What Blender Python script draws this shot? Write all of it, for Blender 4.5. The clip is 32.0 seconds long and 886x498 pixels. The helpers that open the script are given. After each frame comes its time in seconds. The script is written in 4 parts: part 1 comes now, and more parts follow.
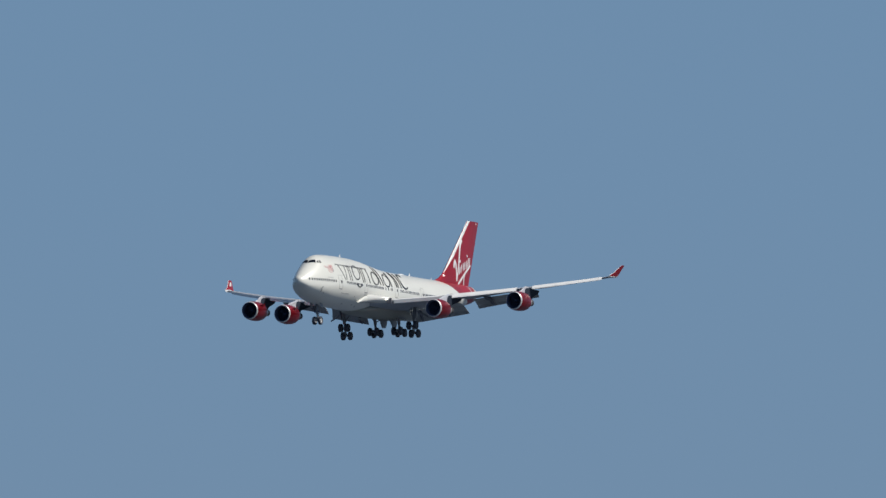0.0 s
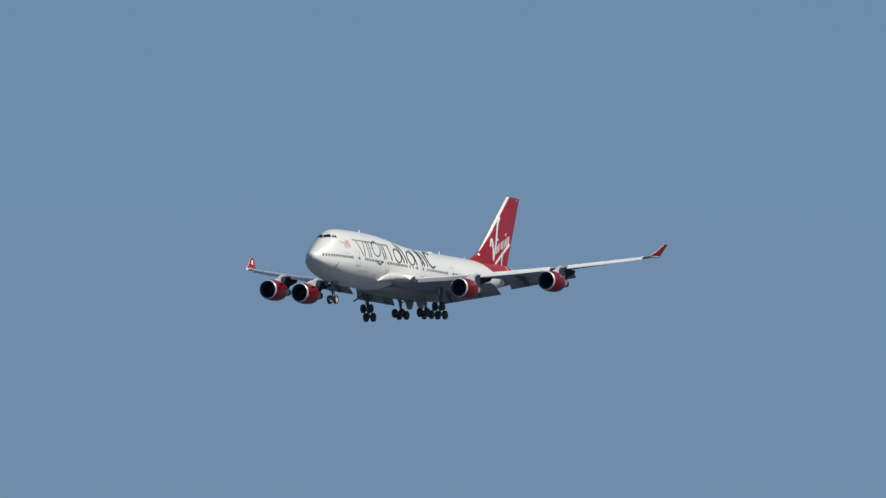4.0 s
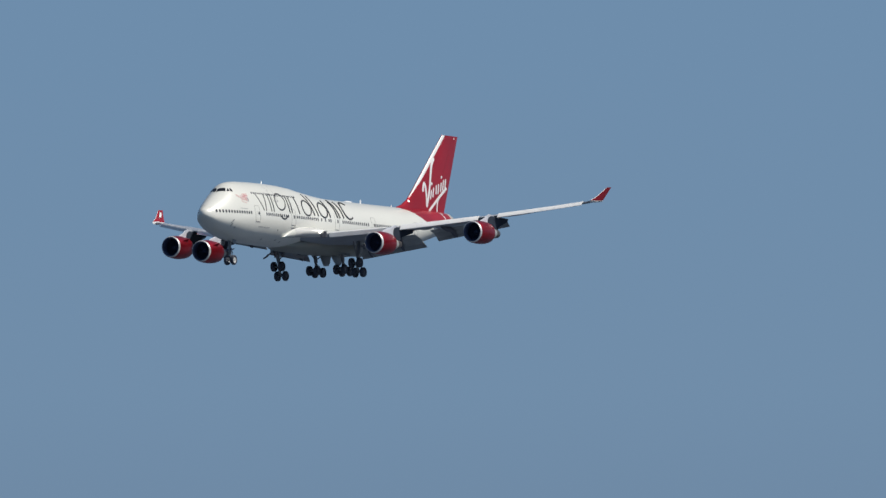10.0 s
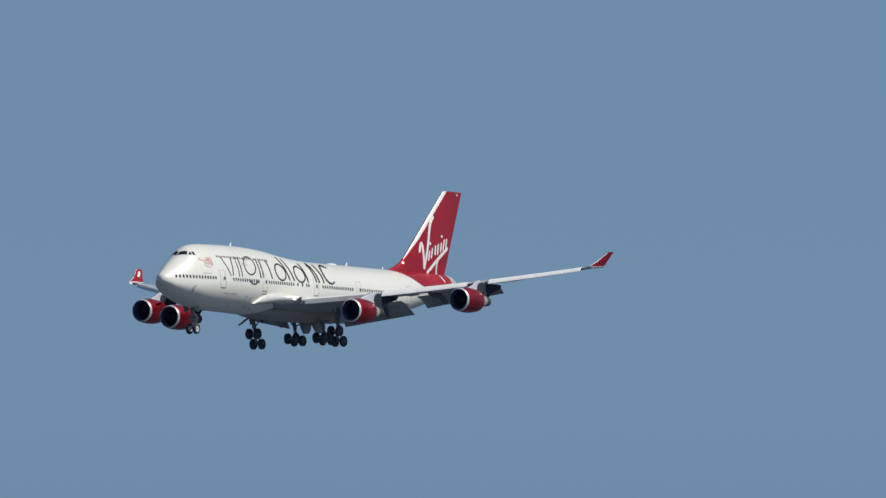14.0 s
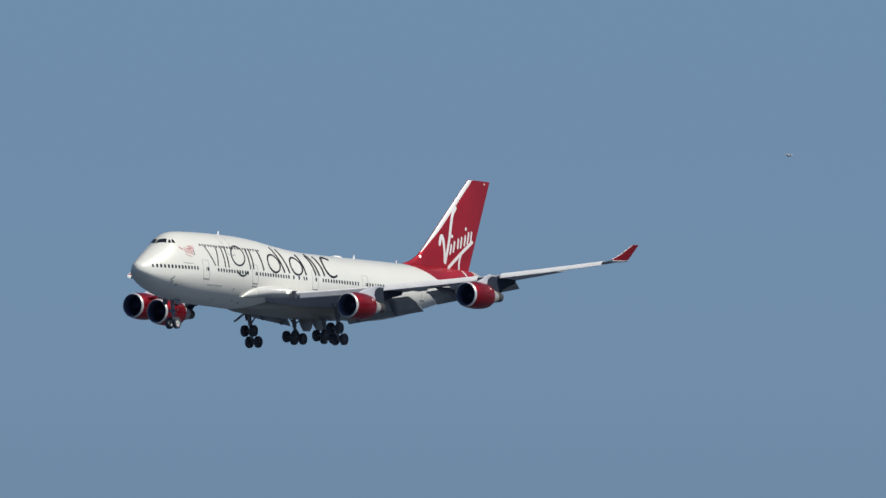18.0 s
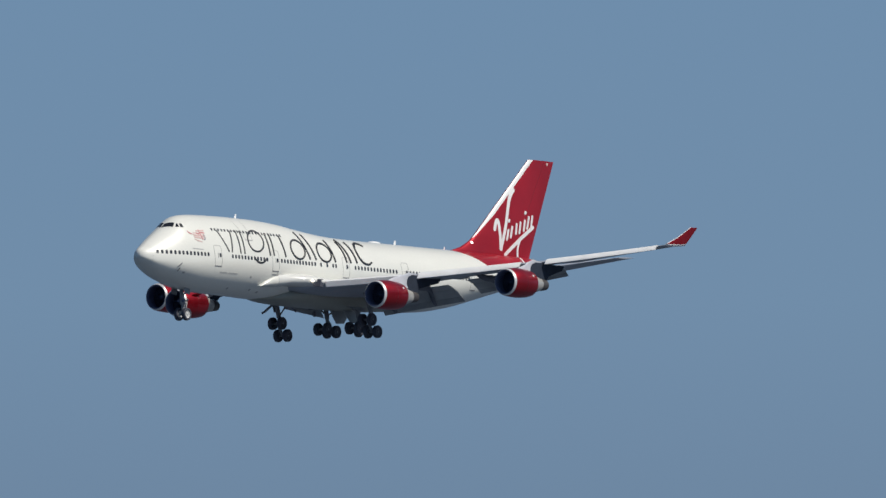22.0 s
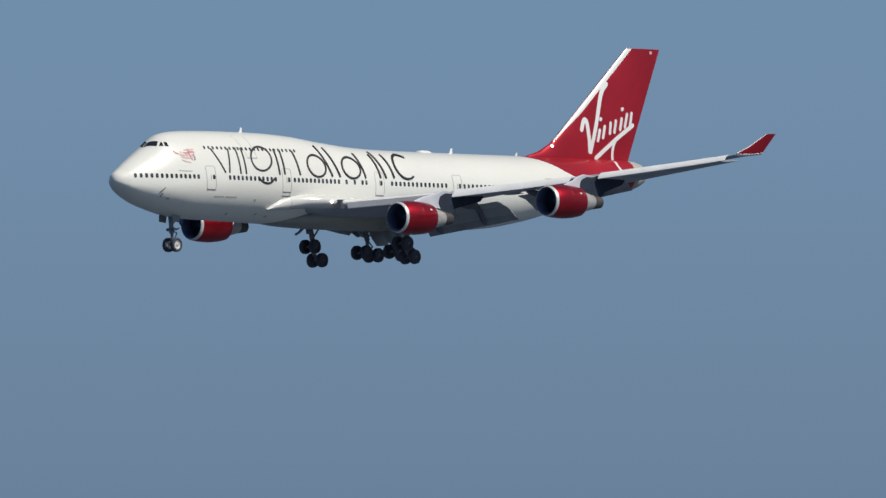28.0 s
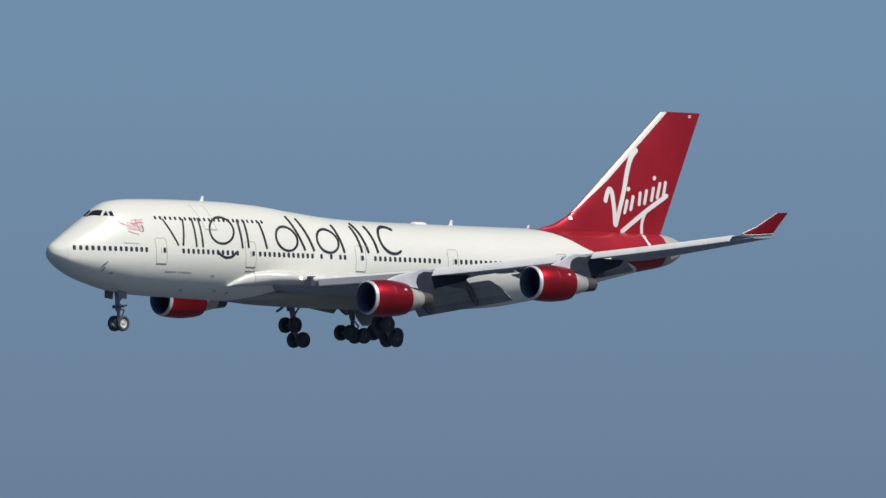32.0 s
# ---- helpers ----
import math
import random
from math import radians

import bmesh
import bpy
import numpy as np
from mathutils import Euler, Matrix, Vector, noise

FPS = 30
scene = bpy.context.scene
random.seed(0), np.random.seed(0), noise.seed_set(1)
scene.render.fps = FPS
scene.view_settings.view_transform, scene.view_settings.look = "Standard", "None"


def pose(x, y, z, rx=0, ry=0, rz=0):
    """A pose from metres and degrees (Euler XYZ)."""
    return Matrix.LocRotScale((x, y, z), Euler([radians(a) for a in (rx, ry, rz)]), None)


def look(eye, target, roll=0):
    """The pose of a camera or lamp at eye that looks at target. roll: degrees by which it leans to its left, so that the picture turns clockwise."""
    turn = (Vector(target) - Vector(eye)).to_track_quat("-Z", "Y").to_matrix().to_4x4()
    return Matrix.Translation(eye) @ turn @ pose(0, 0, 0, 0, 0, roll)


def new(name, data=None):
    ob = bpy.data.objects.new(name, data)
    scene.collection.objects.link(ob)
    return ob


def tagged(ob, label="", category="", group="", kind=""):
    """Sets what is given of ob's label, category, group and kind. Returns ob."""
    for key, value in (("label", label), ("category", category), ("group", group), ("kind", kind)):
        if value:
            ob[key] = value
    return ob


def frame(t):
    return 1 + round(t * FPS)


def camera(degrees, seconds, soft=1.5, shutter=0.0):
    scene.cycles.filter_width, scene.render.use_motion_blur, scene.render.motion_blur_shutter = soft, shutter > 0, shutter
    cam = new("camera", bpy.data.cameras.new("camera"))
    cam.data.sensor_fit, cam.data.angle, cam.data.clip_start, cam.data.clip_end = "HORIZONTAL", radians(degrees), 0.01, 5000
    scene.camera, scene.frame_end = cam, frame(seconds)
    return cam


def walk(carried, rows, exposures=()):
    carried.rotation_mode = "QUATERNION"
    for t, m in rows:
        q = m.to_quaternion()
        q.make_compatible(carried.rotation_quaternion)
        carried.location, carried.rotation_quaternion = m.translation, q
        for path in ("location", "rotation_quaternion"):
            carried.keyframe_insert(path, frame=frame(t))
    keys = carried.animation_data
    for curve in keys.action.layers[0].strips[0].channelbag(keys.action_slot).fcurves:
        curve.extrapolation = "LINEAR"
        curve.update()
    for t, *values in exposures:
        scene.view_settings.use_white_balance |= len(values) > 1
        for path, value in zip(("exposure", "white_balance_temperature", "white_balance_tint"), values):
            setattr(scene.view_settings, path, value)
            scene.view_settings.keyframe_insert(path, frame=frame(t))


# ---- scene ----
# ---- camera: on a tripod, panning after the aeroplane ----
cam = camera(1.8974, 32.0, soft=1.45)
EYE = (0.0, 0.0, 1.7)
# seconds, pan and tilt in degrees
PAN = [
    (0, 23.3916, 2.6809), (0.5, 23.7394, 2.6738), (1, 23.9030, 2.6803), (1.5, 24.0578, 2.6676), (2, 24.2436, 2.6278), (2.5, 24.4868, 2.6140),
    (4.5, 25.3891, 2.5733), (5, 25.6140, 2.5592), (5.5, 25.8202, 2.5434), (6, 26.0956, 2.5182), (6.5, 26.3728, 2.5035), (7, 26.5842, 2.4867),
    (7.5, 26.8604, 2.5003), (8, 27.1007, 2.4743), (8.5, 27.3737, 2.3444), (9, 27.6024, 2.3618), (9.5, 27.9113, 2.3691), (10, 28.0481, 2.3942),
    (10.5, 28.2268, 2.3955), (11, 28.4012, 2.4284), (11.5, 28.6292, 2.4153), (12, 28.9695, 2.4375), (12.5, 29.2586, 2.4360), (13, 29.6572, 2.4428),
    (13.5, 30.0548, 2.4410), (14, 30.4538, 2.4542), (14.5, 30.7999, 2.4635), (16.5, 32.2544, 2.3787), (17, 32.5467, 2.3626), (17.5, 32.9085, 2.3279),
    (18, 33.3143, 2.3427), (18.5, 33.6975, 2.3402), (19, 34.2150, 2.3317), (19.5, 34.5384, 2.3416), (20, 34.9297, 2.3448), (20.5, 35.4170, 2.3144),
    (21, 35.8857, 2.2515), (21.5, 36.3190, 2.2156), (22, 36.7493, 2.1953), (22.5, 37.1580, 2.1662), (23, 37.6876, 2.1383), (23.5, 38.1628, 2.1007),
    (24, 38.6576, 2.0666), (24.5, 39.1761, 2.0537), (26.5, 41.3495, 1.9380), (27, 42.0078, 1.9240), (27.5, 42.5783, 1.8933), (28, 43.0863, 1.7707),
    (28.5, 43.6885, 1.8112), (29, 44.3358, 1.8251), (29.5, 44.9784, 1.8213), (30, 45.6036, 1.8112), (30.5, 46.2596, 1.8111), (31, 46.9175, 1.7327),
    (31.5, 47.5480, 1.7760), (32, 48.2374, 1.7089),
]
walk(cam, [(t, pose(*EYE, 90 + tilt, 0, pan - 90)) for t, pan, tilt in PAN])

# ---- daylight: a clear sky with haze towards the horizon, sun high behind the camera ----
SUN_AZIMUTH, SUN_ELEVATION = 284.0, 50.0  # degrees; azimuth turns from +X to +Y
world = bpy.data.worlds.new("sky")
scene.world = world
world.use_nodes = True
wt = world.node_tree
wt.nodes.clear()
w_out = wt.nodes.new("ShaderNodeOutputWorld")
w_bg = wt.nodes.new("ShaderNodeBackground")
w_sky = wt.nodes.new("ShaderNodeTexSky")
w_sky.sky_type = "NISHITA"
w_sky.sun_disc = False
w_sky.sun_elevation = radians(SUN_ELEVATION)
w_sky.sun_rotation = radians(90.0 - SUN_AZIMUTH)
w_sky.air_density, w_sky.dust_density, w_sky.ozone_density = 1.0, 0.6, 2.0
w_scale = wt.nodes.new("ShaderNodeVectorMath")
w_scale.operation = "SCALE"
w_scale.inputs["Scale"].default_value = 0.055
w_coord = wt.nodes.new("ShaderNodeTexCoord")
w_sep = wt.nodes.new("ShaderNodeSeparateXYZ")
w_haze = wt.nodes.new("ShaderNodeValToRGB")
w_near = wt.nodes.new("ShaderNodeMapRange")
w_near.inputs["From Min"].default_value, w_near.inputs["From Max"].default_value = 0.0, 0.07
w_blend = wt.nodes.new("ShaderNodeMapRange")
w_blend.interpolation_type = "SMOOTHSTEP"
w_blend.inputs["From Min"].default_value, w_blend.inputs["From Max"].default_value = 0.08, 0.5
w_mix = wt.nodes.new("ShaderNodeMix")
w_mix.data_type = "RGBA"
ramp = w_haze.color_ramp
ramp.elements[0].position, ramp.elements[0].color = 0.12, (0.115, 0.165, 0.27, 1)
ramp.elements[1].position, ramp.elements[1].color = 1.0, (0.148, 0.262, 0.412, 1)
for place, colour in ((0.33, (0.148, 0.225, 0.333, 1)), (0.52, (0.164, 0.2655, 0.396, 1)), (0.70, (0.157, 0.266, 0.408, 1))):
    ramp.elements.new(place).color = colour
wt.links.new(w_coord.outputs["Generated"], w_sep.inputs[0])
wt.links.new(w_sep.outputs["Z"], w_near.inputs["Value"])
wt.links.new(w_sep.outputs["Z"], w_blend.inputs["Value"])
wt.links.new(w_near.outputs[0], w_haze.inputs[0])
wt.links.new(w_sky.outputs[0], w_scale.inputs[0])
wt.links.new(w_blend.outputs[0], w_mix.inputs["Factor"])
wt.links.new(w_haze.outputs[0], w_mix.inputs["A"])
wt.links.new(w_scale.outputs[0], w_mix.inputs["B"])
wt.links.new(w_mix.outputs["Result"], w_bg.inputs["Color"])
wt.links.new(w_bg.outputs[0], w_out.inputs["Surface"])

sun = new("sun", bpy.data.lights.new("sun", "SUN"))
sun.data.energy, sun.data.angle, sun.data.color = 3.72, radians(0.53), (1.0, 0.95, 0.86)
sun_way = Vector((math.cos(radians(SUN_AZIMUTH)) * math.cos(radians(SUN_ELEVATION)), math.sin(radians(SUN_AZIMUTH)) * math.cos(radians(SUN_ELEVATION)), math.sin(radians(SUN_ELEVATION))))
sun.matrix_world = look(sun_way * 100, (0, 0, 0))

# ---- materials ----
def surface(name, colour, rough=0.4, metal=0.0, vary=0.06, scale=0.35, fine=9.0, bump=0.0, coat=0.0, spec=0.5, streak=1.0):
    """Paint, metal or rubber with soft stains, fine grain and a little relief, in the metres of the object."""
    m = bpy.data.materials.new(name)
    m.use_nodes = True
    t = m.node_tree
    b = t.nodes["Principled BSDF"]
    co = t.nodes.new("ShaderNodeTexCoord")
    mp = t.nodes.new("ShaderNodeMapping")
    mp.inputs["Scale"].default_value = (streak, 1, 1)
    big, small = t.nodes.new("ShaderNodeTexNoise"), t.nodes.new("ShaderNodeTexNoise")
    big.inputs["Scale"].default_value, big.inputs["Detail"].default_value = scale, 5
    small.inputs["Scale"].default_value, small.inputs["Detail"].default_value = fine, 3
    add = t.nodes.new("ShaderNodeMath")
    add.operation = "MULTIPLY_ADD"
    add.inputs[1].default_value = 0.35
    rng = t.nodes.new("ShaderNodeMapRange")
    rng.inputs["From Min"].default_value, rng.inputs["From Max"].default_value = 0.4, 0.95
    rng.inputs["To Min"].default_value, rng.inputs["To Max"].default_value = 1 - vary * 1.4, 1 + vary * 0.6
    mul = t.nodes.new("ShaderNodeVectorMath")
    mul.operation = "SCALE"
    mul.inputs[0].default_value = colour
    t.links.new(co.outputs["Object"], mp.inputs["Vector"])
    for n in (big, small):
        t.links.new(mp.outputs[0], n.inputs["Vector"])
    t.links.new(small.outputs[0], add.inputs[0])
    t.links.new(big.outputs[0], add.inputs[2])
    t.links.new(add.outputs[0], rng.inputs["Value"])
    t.links.new(rng.outputs[0], mul.inputs["Scale"])
    t.links.new(mul.outputs[0], b.inputs["Base Color"])
    rr = t.nodes.new("ShaderNodeMapRange")
    rr.inputs["To Min"].default_value, rr.inputs["To Max"].default_value = rough * 0.8, min(1.0, rough * 1.25)
    t.links.new(big.outputs[0], rr.inputs["Value"])
    t.links.new(rr.outputs[0], b.inputs["Roughness"])
    b.inputs["Metallic"].default_value = metal
    b.inputs["Coat Weight"].default_value = coat
    b.inputs["Coat Roughness"].default_value = 0.12
    b.inputs["Specular IOR Level"].default_value = spec
    if bump:
        bp = t.nodes.new("ShaderNodeBump")
        bp.inputs["Strength"].default_value, bp.inputs["Distance"].default_value = bump, 0.03
        t.links.new(small.outputs[0], bp.inputs["Height"])
        t.links.new(bp.outputs[0], b.inputs["Normal"])
    return m


def glow(name, colour, strength):
    m = bpy.data.materials.new(name)
    m.use_nodes = True
    b = m.node_tree.nodes["Principled BSDF"]
    b.inputs["Base Color"].default_value = (*colour, 1)
    b.inputs["Emission Color"].default_value = (*colour, 1)
    b.inputs["Emission Strength"].default_value = strength
    return m


WHITE = surface("white_paint", (0.79, 0.79, 0.735), 0.34, vary=0.08, scale=0.16, coat=0.6, streak=0.35)
RADOME = surface("radome_paint", (0.78, 0.78, 0.725), 0.36, vary=0.06, scale=0.3, coat=0.3)
RED = surface("red_paint", (0.415, 0.014, 0.028), 0.42, metal=0.35, vary=0.14, scale=0.25, spec=0.22, coat=0.3)
ENGINE_RED = surface("glossy_red_paint", (0.46, 0.011, 0.024), 0.38, metal=0.85, vary=0.12, scale=0.6, coat=0.4, spec=0.4)
WING_GREY = surface("wing_grey_paint", (0.335, 0.37, 0.435), 0.42, vary=0.16, scale=0.5, streak=0.3)
FLAP_GREY = surface("flap_grey_paint", (0.30, 0.325, 0.35), 0.5, vary=0.2, scale=0.7, streak=0.3)
# canoe grey deepened to slate, with the shade of their sides in it
CANOE_SHADE = surface("canoe_shade_slate", (0.11, 0.125, 0.165), 0.5, vary=0.2, scale=0.7, streak=0.3)
FLAP_PALE = surface("flap_mid_grey_paint", (0.37, 0.40, 0.425), 0.5, vary=0.2, scale=0.7, streak=0.3)
SLAT_WHITE = surface("slat_pale_paint", (0.79, 0.795, 0.80), 0.38, vary=0.07, scale=0.8)
PYLON_GREY = surface("pylon_pale_grey_paint", (0.56, 0.58, 0.64), 0.4, vary=0.1, scale=0.8)
PYLON_DARK = surface("dark_pylon_rear", (0.03, 0.04, 0.062), 0.8, vary=0.25, scale=1.2, spec=0.2)
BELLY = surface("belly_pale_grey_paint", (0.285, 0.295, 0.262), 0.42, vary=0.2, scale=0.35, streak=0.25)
CONE = surface("tail_cone_cream", (0.47, 0.455, 0.40), 0.42, vary=0.16, scale=0.35)
GLOVE_WHITE = surface("glossy_pale_fairing_paint", (0.76, 0.76, 0.73), 0.26, vary=0.10, scale=0.4, coat=0.5, streak=0.3)
ALUMINIUM = surface("bare_aluminium", (0.80, 0.80, 0.79), 0.38, metal=0.4, vary=0.12, scale=1.2)
CORE_METAL = surface("core_cowl_metal", (0.60, 0.585, 0.55), 0.38, metal=0.45, vary=0.18, scale=1.2)
NOZZLE = surface("burnt_nozzle_metal", (0.14, 0.13, 0.13), 0.5, metal=0.7, vary=0.2, scale=2.0)
# fan and liner: dark blue carries the shade and haze inside the intakes
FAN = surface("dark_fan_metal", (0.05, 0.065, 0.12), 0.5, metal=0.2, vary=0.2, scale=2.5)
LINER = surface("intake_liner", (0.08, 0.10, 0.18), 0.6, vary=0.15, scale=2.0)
DARK_GLASS = surface("dark_window_glass", (0.018, 0.02, 0.026), 0.12, vary=0.1, spec=0.6)
CABIN_GLASS = surface("cabin_window_glass", (0.045, 0.05, 0.062), 0.22, vary=0.1)
# rubber lifted towards blue, as haze does to dark tones
TYRE = surface("tyre_rubber", (0.052, 0.058, 0.082), 0.75, vary=0.2, scale=2.5, bump=0.2)
# main-gear hubs: the shade under the wing is put into their colour
SHADED_HUB = surface("shaded_wheel_hub", (0.055, 0.062, 0.086), 0.6, vary=0.15, scale=3.0)
HUB = surface("pale_wheel_hub", (0.55, 0.55, 0.54), 0.45, vary=0.15, scale=3.0)
GEAR_STEEL = surface("gear_grey_paint", (0.23, 0.24, 0.26), 0.42, metal=0.2, vary=0.2, scale=2.0)
TITLE = surface("charcoal_title_paint", (0.022, 0.023, 0.027), 0.4, vary=0.08)
MARK_WHITE = surface("white_mark_paint", (0.82, 0.82, 0.81), 0.34, vary=0.04, coat=0.3)
EMBLEM_RED = surface("emblem_red_paint", (0.60, 0.25, 0.26), 0.35, vary=0.1)
EMBLEM_PALE = surface("emblem_pale_pink_paint", (0.68, 0.46, 0.44), 0.35, vary=0.1)
EMBLEM_BASE = surface("emblem_faint_pink_paint", (0.74, 0.62, 0.59), 0.35, vary=0.2, scale=3.0)
EMBLEM_BLUE = surface("emblem_slate_paint", (0.16, 0.16, 0.22), 0.35, vary=0.1)
SEAM = surface("door_seam_grey", (0.42, 0.42, 0.41), 0.5, vary=0.1)
SMALL_PRINT = surface("small_grey_print", (0.48, 0.48, 0.47), 0.5, vary=0.1)
LANDING_LIGHT = glow("lit_landing_lamp", (1.0, 0.90, 0.72), 5.0)
# weak glow stands for the sun's glint on the fin lamp
LAMP_GLASS = glow("small_lamp_glint", (1.0, 0.98, 0.95), 1.2)
GULL_WHITE = surface("gull_plumage", (0.42, 0.44, 0.47), 0.8, vary=0.1, scale=4.0)
GULL_DARK = surface("gull_dark_plumage", (0.30, 0.33, 0.37), 0.8, vary=0.1, scale=4.0)

# ---- body lines of the aeroplane: s runs aft from the nose, z up from the axis of the main tube ----
ORIGIN, STATION = 30.0, 1.018  # metres from nose to origin; metres in one body station


def lerp_table(table, s):
    """Smooth (monotone cubic) reading of a table of (s, value)."""
    if s <= table[0][0]:
        return table[0][1]
    for i in range(len(table) - 1):
        (a, va), (b, vb) = table[i], table[i + 1]
        if s <= b:
            def slope(j):
                if j <= 0 or j >= len(table) - 1:
                    k = min(max(j, 0), len(table) - 2)
                    return (table[k + 1][1] - table[k][1]) / (table[k + 1][0] - table[k][0])
                p = (table[j][1] - table[j - 1][1]) / (table[j][0] - table[j - 1][0])
                q = (table[j + 1][1] - table[j][1]) / (table[j + 1][0] - table[j][0])
                return 0.0 if p * q <= 0 else 2 * p * q / (p + q)
            h = b - a
            u = (s - a) / h
            return ((2 * u ** 3 - 3 * u ** 2 + 1) * va + (u ** 3 - 2 * u ** 2 + u) * h * slope(i)
                    + (3 * u ** 2 - 2 * u ** 3) * vb + (u ** 3 - u ** 2) * h * slope(i + 1))
    return table[-1][1]


TOP = [(0.05, 0.15), (0.1, 0.42), (0.28, 0.72), (0.72, 1.02), (1.96, 1.86), (3.2, 2.66), (4.07, 3.22), (4.94, 3.87), (5.68, 4.24), (6.94, 4.48), (8.7, 4.6),
       (13.2, 4.68), (17, 4.66), (21, 4.48), (24.8, 4.08), (28.7, 3.73), (32, 3.59), (35, 3.56), (50, 3.55), (56, 3.54), (61, 3.52), (64.5, 3.46), (65.8, 3.15), (66.3, 2.75), (66.4, 2.5)]
BOTTOM = [(0.05, 0.15), (0.1, -0.06), (0.28, -0.32), (0.79, -0.72), (2.05, -1.46), (3.3, -1.95), (4.6, -2.3), (5.85, -2.6), (7.1, -2.83), (9.65, -3.0), (14.7, -3.1),
          (18.5, -3.18), (41, -3.2), (45.5, -2.95), (50, -2.28), (53.2, -1.56), (57, -0.65), (61.4, 0.33), (64.6, 0.95), (65.8, 1.45), (66.3, 1.85), (66.4, 2.1)]
WIDE = [(0.05, 0.0), (0.1, 0.26), (0.28, 0.55), (0.7, 0.92), (1.5, 1.40), (2, 1.64), (3, 2.04), (4, 2.38), (6, 2.84), (8, 3.1), (10, 3.21), (12, 3.25), (44, 3.25), (48, 3.18), (52, 2.95),
        (56, 2.55), (60, 1.98), (63, 1.5), (64.6, 1.2), (65.8, 0.8), (66.3, 0.45), (66.4, 0.2)]
MID = [(0.05, 0.15), (0.28, 0.06), (1.5, -0.28), (4, -0.3), (9, 0.05), (13, 0.18), (44, 0.18), (50, 0.5), (56, 1.2), (61, 1.9), (66.4, 2.3)]


def body_half_width(s, z):
    """Half the width of the body at station s and height z."""
    top, bottom, wide, mid = (lerp_table(t, s) for t in (TOP, BOTTOM, WIDE, MID))
    if z >= mid:
        p = 2.0 - 0.26 * max(0.0, top - mid - wide)
        u = min(1.0, (z - mid) / max(1e-6, top - mid))
        return wide * math.sqrt(max(0.0, 1 - u ** p))
    u = min(1.0, (mid - z) / max(1e-6, mid - bottom))
    return wide * math.sqrt(max(0.0, 1 - u * u))


# ---- mesh tools ----
def V(s, y, z):
    """A place on the aeroplane: stations aft of the nose, metres to port and up."""
    return Vector((ORIGIN - STATION * s, y, z))


def part(name, bm, material, parent, label="", smooth=True, sharp=35.0):
    """Links a bmesh as one mesh object under a thing or a part."""
    bmesh.ops.recalc_face_normals(bm, faces=bm.faces)
    me = bpy.data.meshes.new(name)
    for f in bm.faces:
        f.smooth = smooth
    bm.to_mesh(me)
    bm.free()
    me.materials.append(material)
    if smooth:
        me.set_sharp_from_angle(angle=radians(sharp))
    ob = new(name, me)
    ob.parent = parent
    return tagged(ob, label)


def shared(name, mesh, parent, m, label=""):
    """One more object on a mesh that exists."""
    ob = new(name, mesh)
    ob.parent = parent
    ob.matrix_local = m
    return tagged(ob, label)


def loft(bm, rings, closed=True, cap_a=False, cap_b=False):
    rows = [[bm.verts.new(p) for p in r] for r in rings]
    n = len(rows[0])
    for a, b in zip(rows, rows[1:]):
        for k in range(n if closed else n - 1):
            j = (k + 1) % n
            bm.faces.new((a[k], a[j], b[j], b[k]))
    if cap_a:
        bm.faces.new(rows[0])
    if cap_b:
        bm.faces.new(rows[-1])
    return rows


def clean(bm, d=1e-4):
    bmesh.ops.remove_doubles(bm, verts=bm.verts, dist=d)
    bmesh.ops.dissolve_degenerate(bm, edges=bm.edges, dist=d)
    return bm


def lathe(profile, centre, n=40, axis="s", squash=None):
    """Turns (along, radius) about an axis through centre; closed ends where the radius is 0."""
    bm = bmesh.new()
    rings = []
    for a, r in profile:
        ring = []
        for k in range(n):
            w = 2 * math.pi * k / n
            c, q = r * math.cos(w), r * math.sin(w)
            if squash and q < 0:
                q *= squash
            ring.append(V(centre[0] + a, centre[1] + c, centre[2] + q) if axis == "s" else V(centre[0] + c, centre[1] + a, centre[2] + q))
        rings.append(ring)
    loft(bm, rings)
    return clean(bm, 1e-3)


def tube(bm, p, q, r1, r2=None, n=12, cap=True):
    r2 = r1 if r2 is None else r2
    d = (q - p).normalized()
    u = d.orthogonal().normalized()
    v = d.cross(u)
    rings = [[c + (u * math.cos(2 * math.pi * k / n) + v * math.sin(2 * math.pi * k / n)) * r for k in range(n)] for c, r in ((p, r1), (q, r2))]
    loft(bm, rings, cap_a=cap, cap_b=cap)


def plate(bm, corners, thick):
    """A slab with the given outline; thick is a vector."""
    a = [bm.verts.new(p) for p in corners]
    b = [bm.verts.new(p + thick) for p in corners]
    bm.faces.new(a)
    bm.faces.new(b[::-1])
    for k in range(len(a)):
        j = (k + 1) % len(a)
        bm.faces.new((a[k], b[k], b[j], a[j]))


def airfoil(n=18, camber=0.015):
    """(along, up) points of a unit section, from the trailing edge over the top to the nose and back below; thickness 1."""
    xs = [0.5 * (1 + math.cos(math.pi * k / n)) for k in range(n + 1)]
    def half(x):
        return 5 * (0.2969 * math.sqrt(x) - 0.126 * x - 0.3516 * x * x + 0.2843 * x ** 3 - 0.1015 * x ** 4) * 0.5 + 0.004 * x
    top = [(x, half(x), 4 * camber * x * (1 - x)) for x in xs]
    low = [(x, -half(x), 4 * camber * x * (1 - x)) for x in xs[-2::-1]]
    return top + low


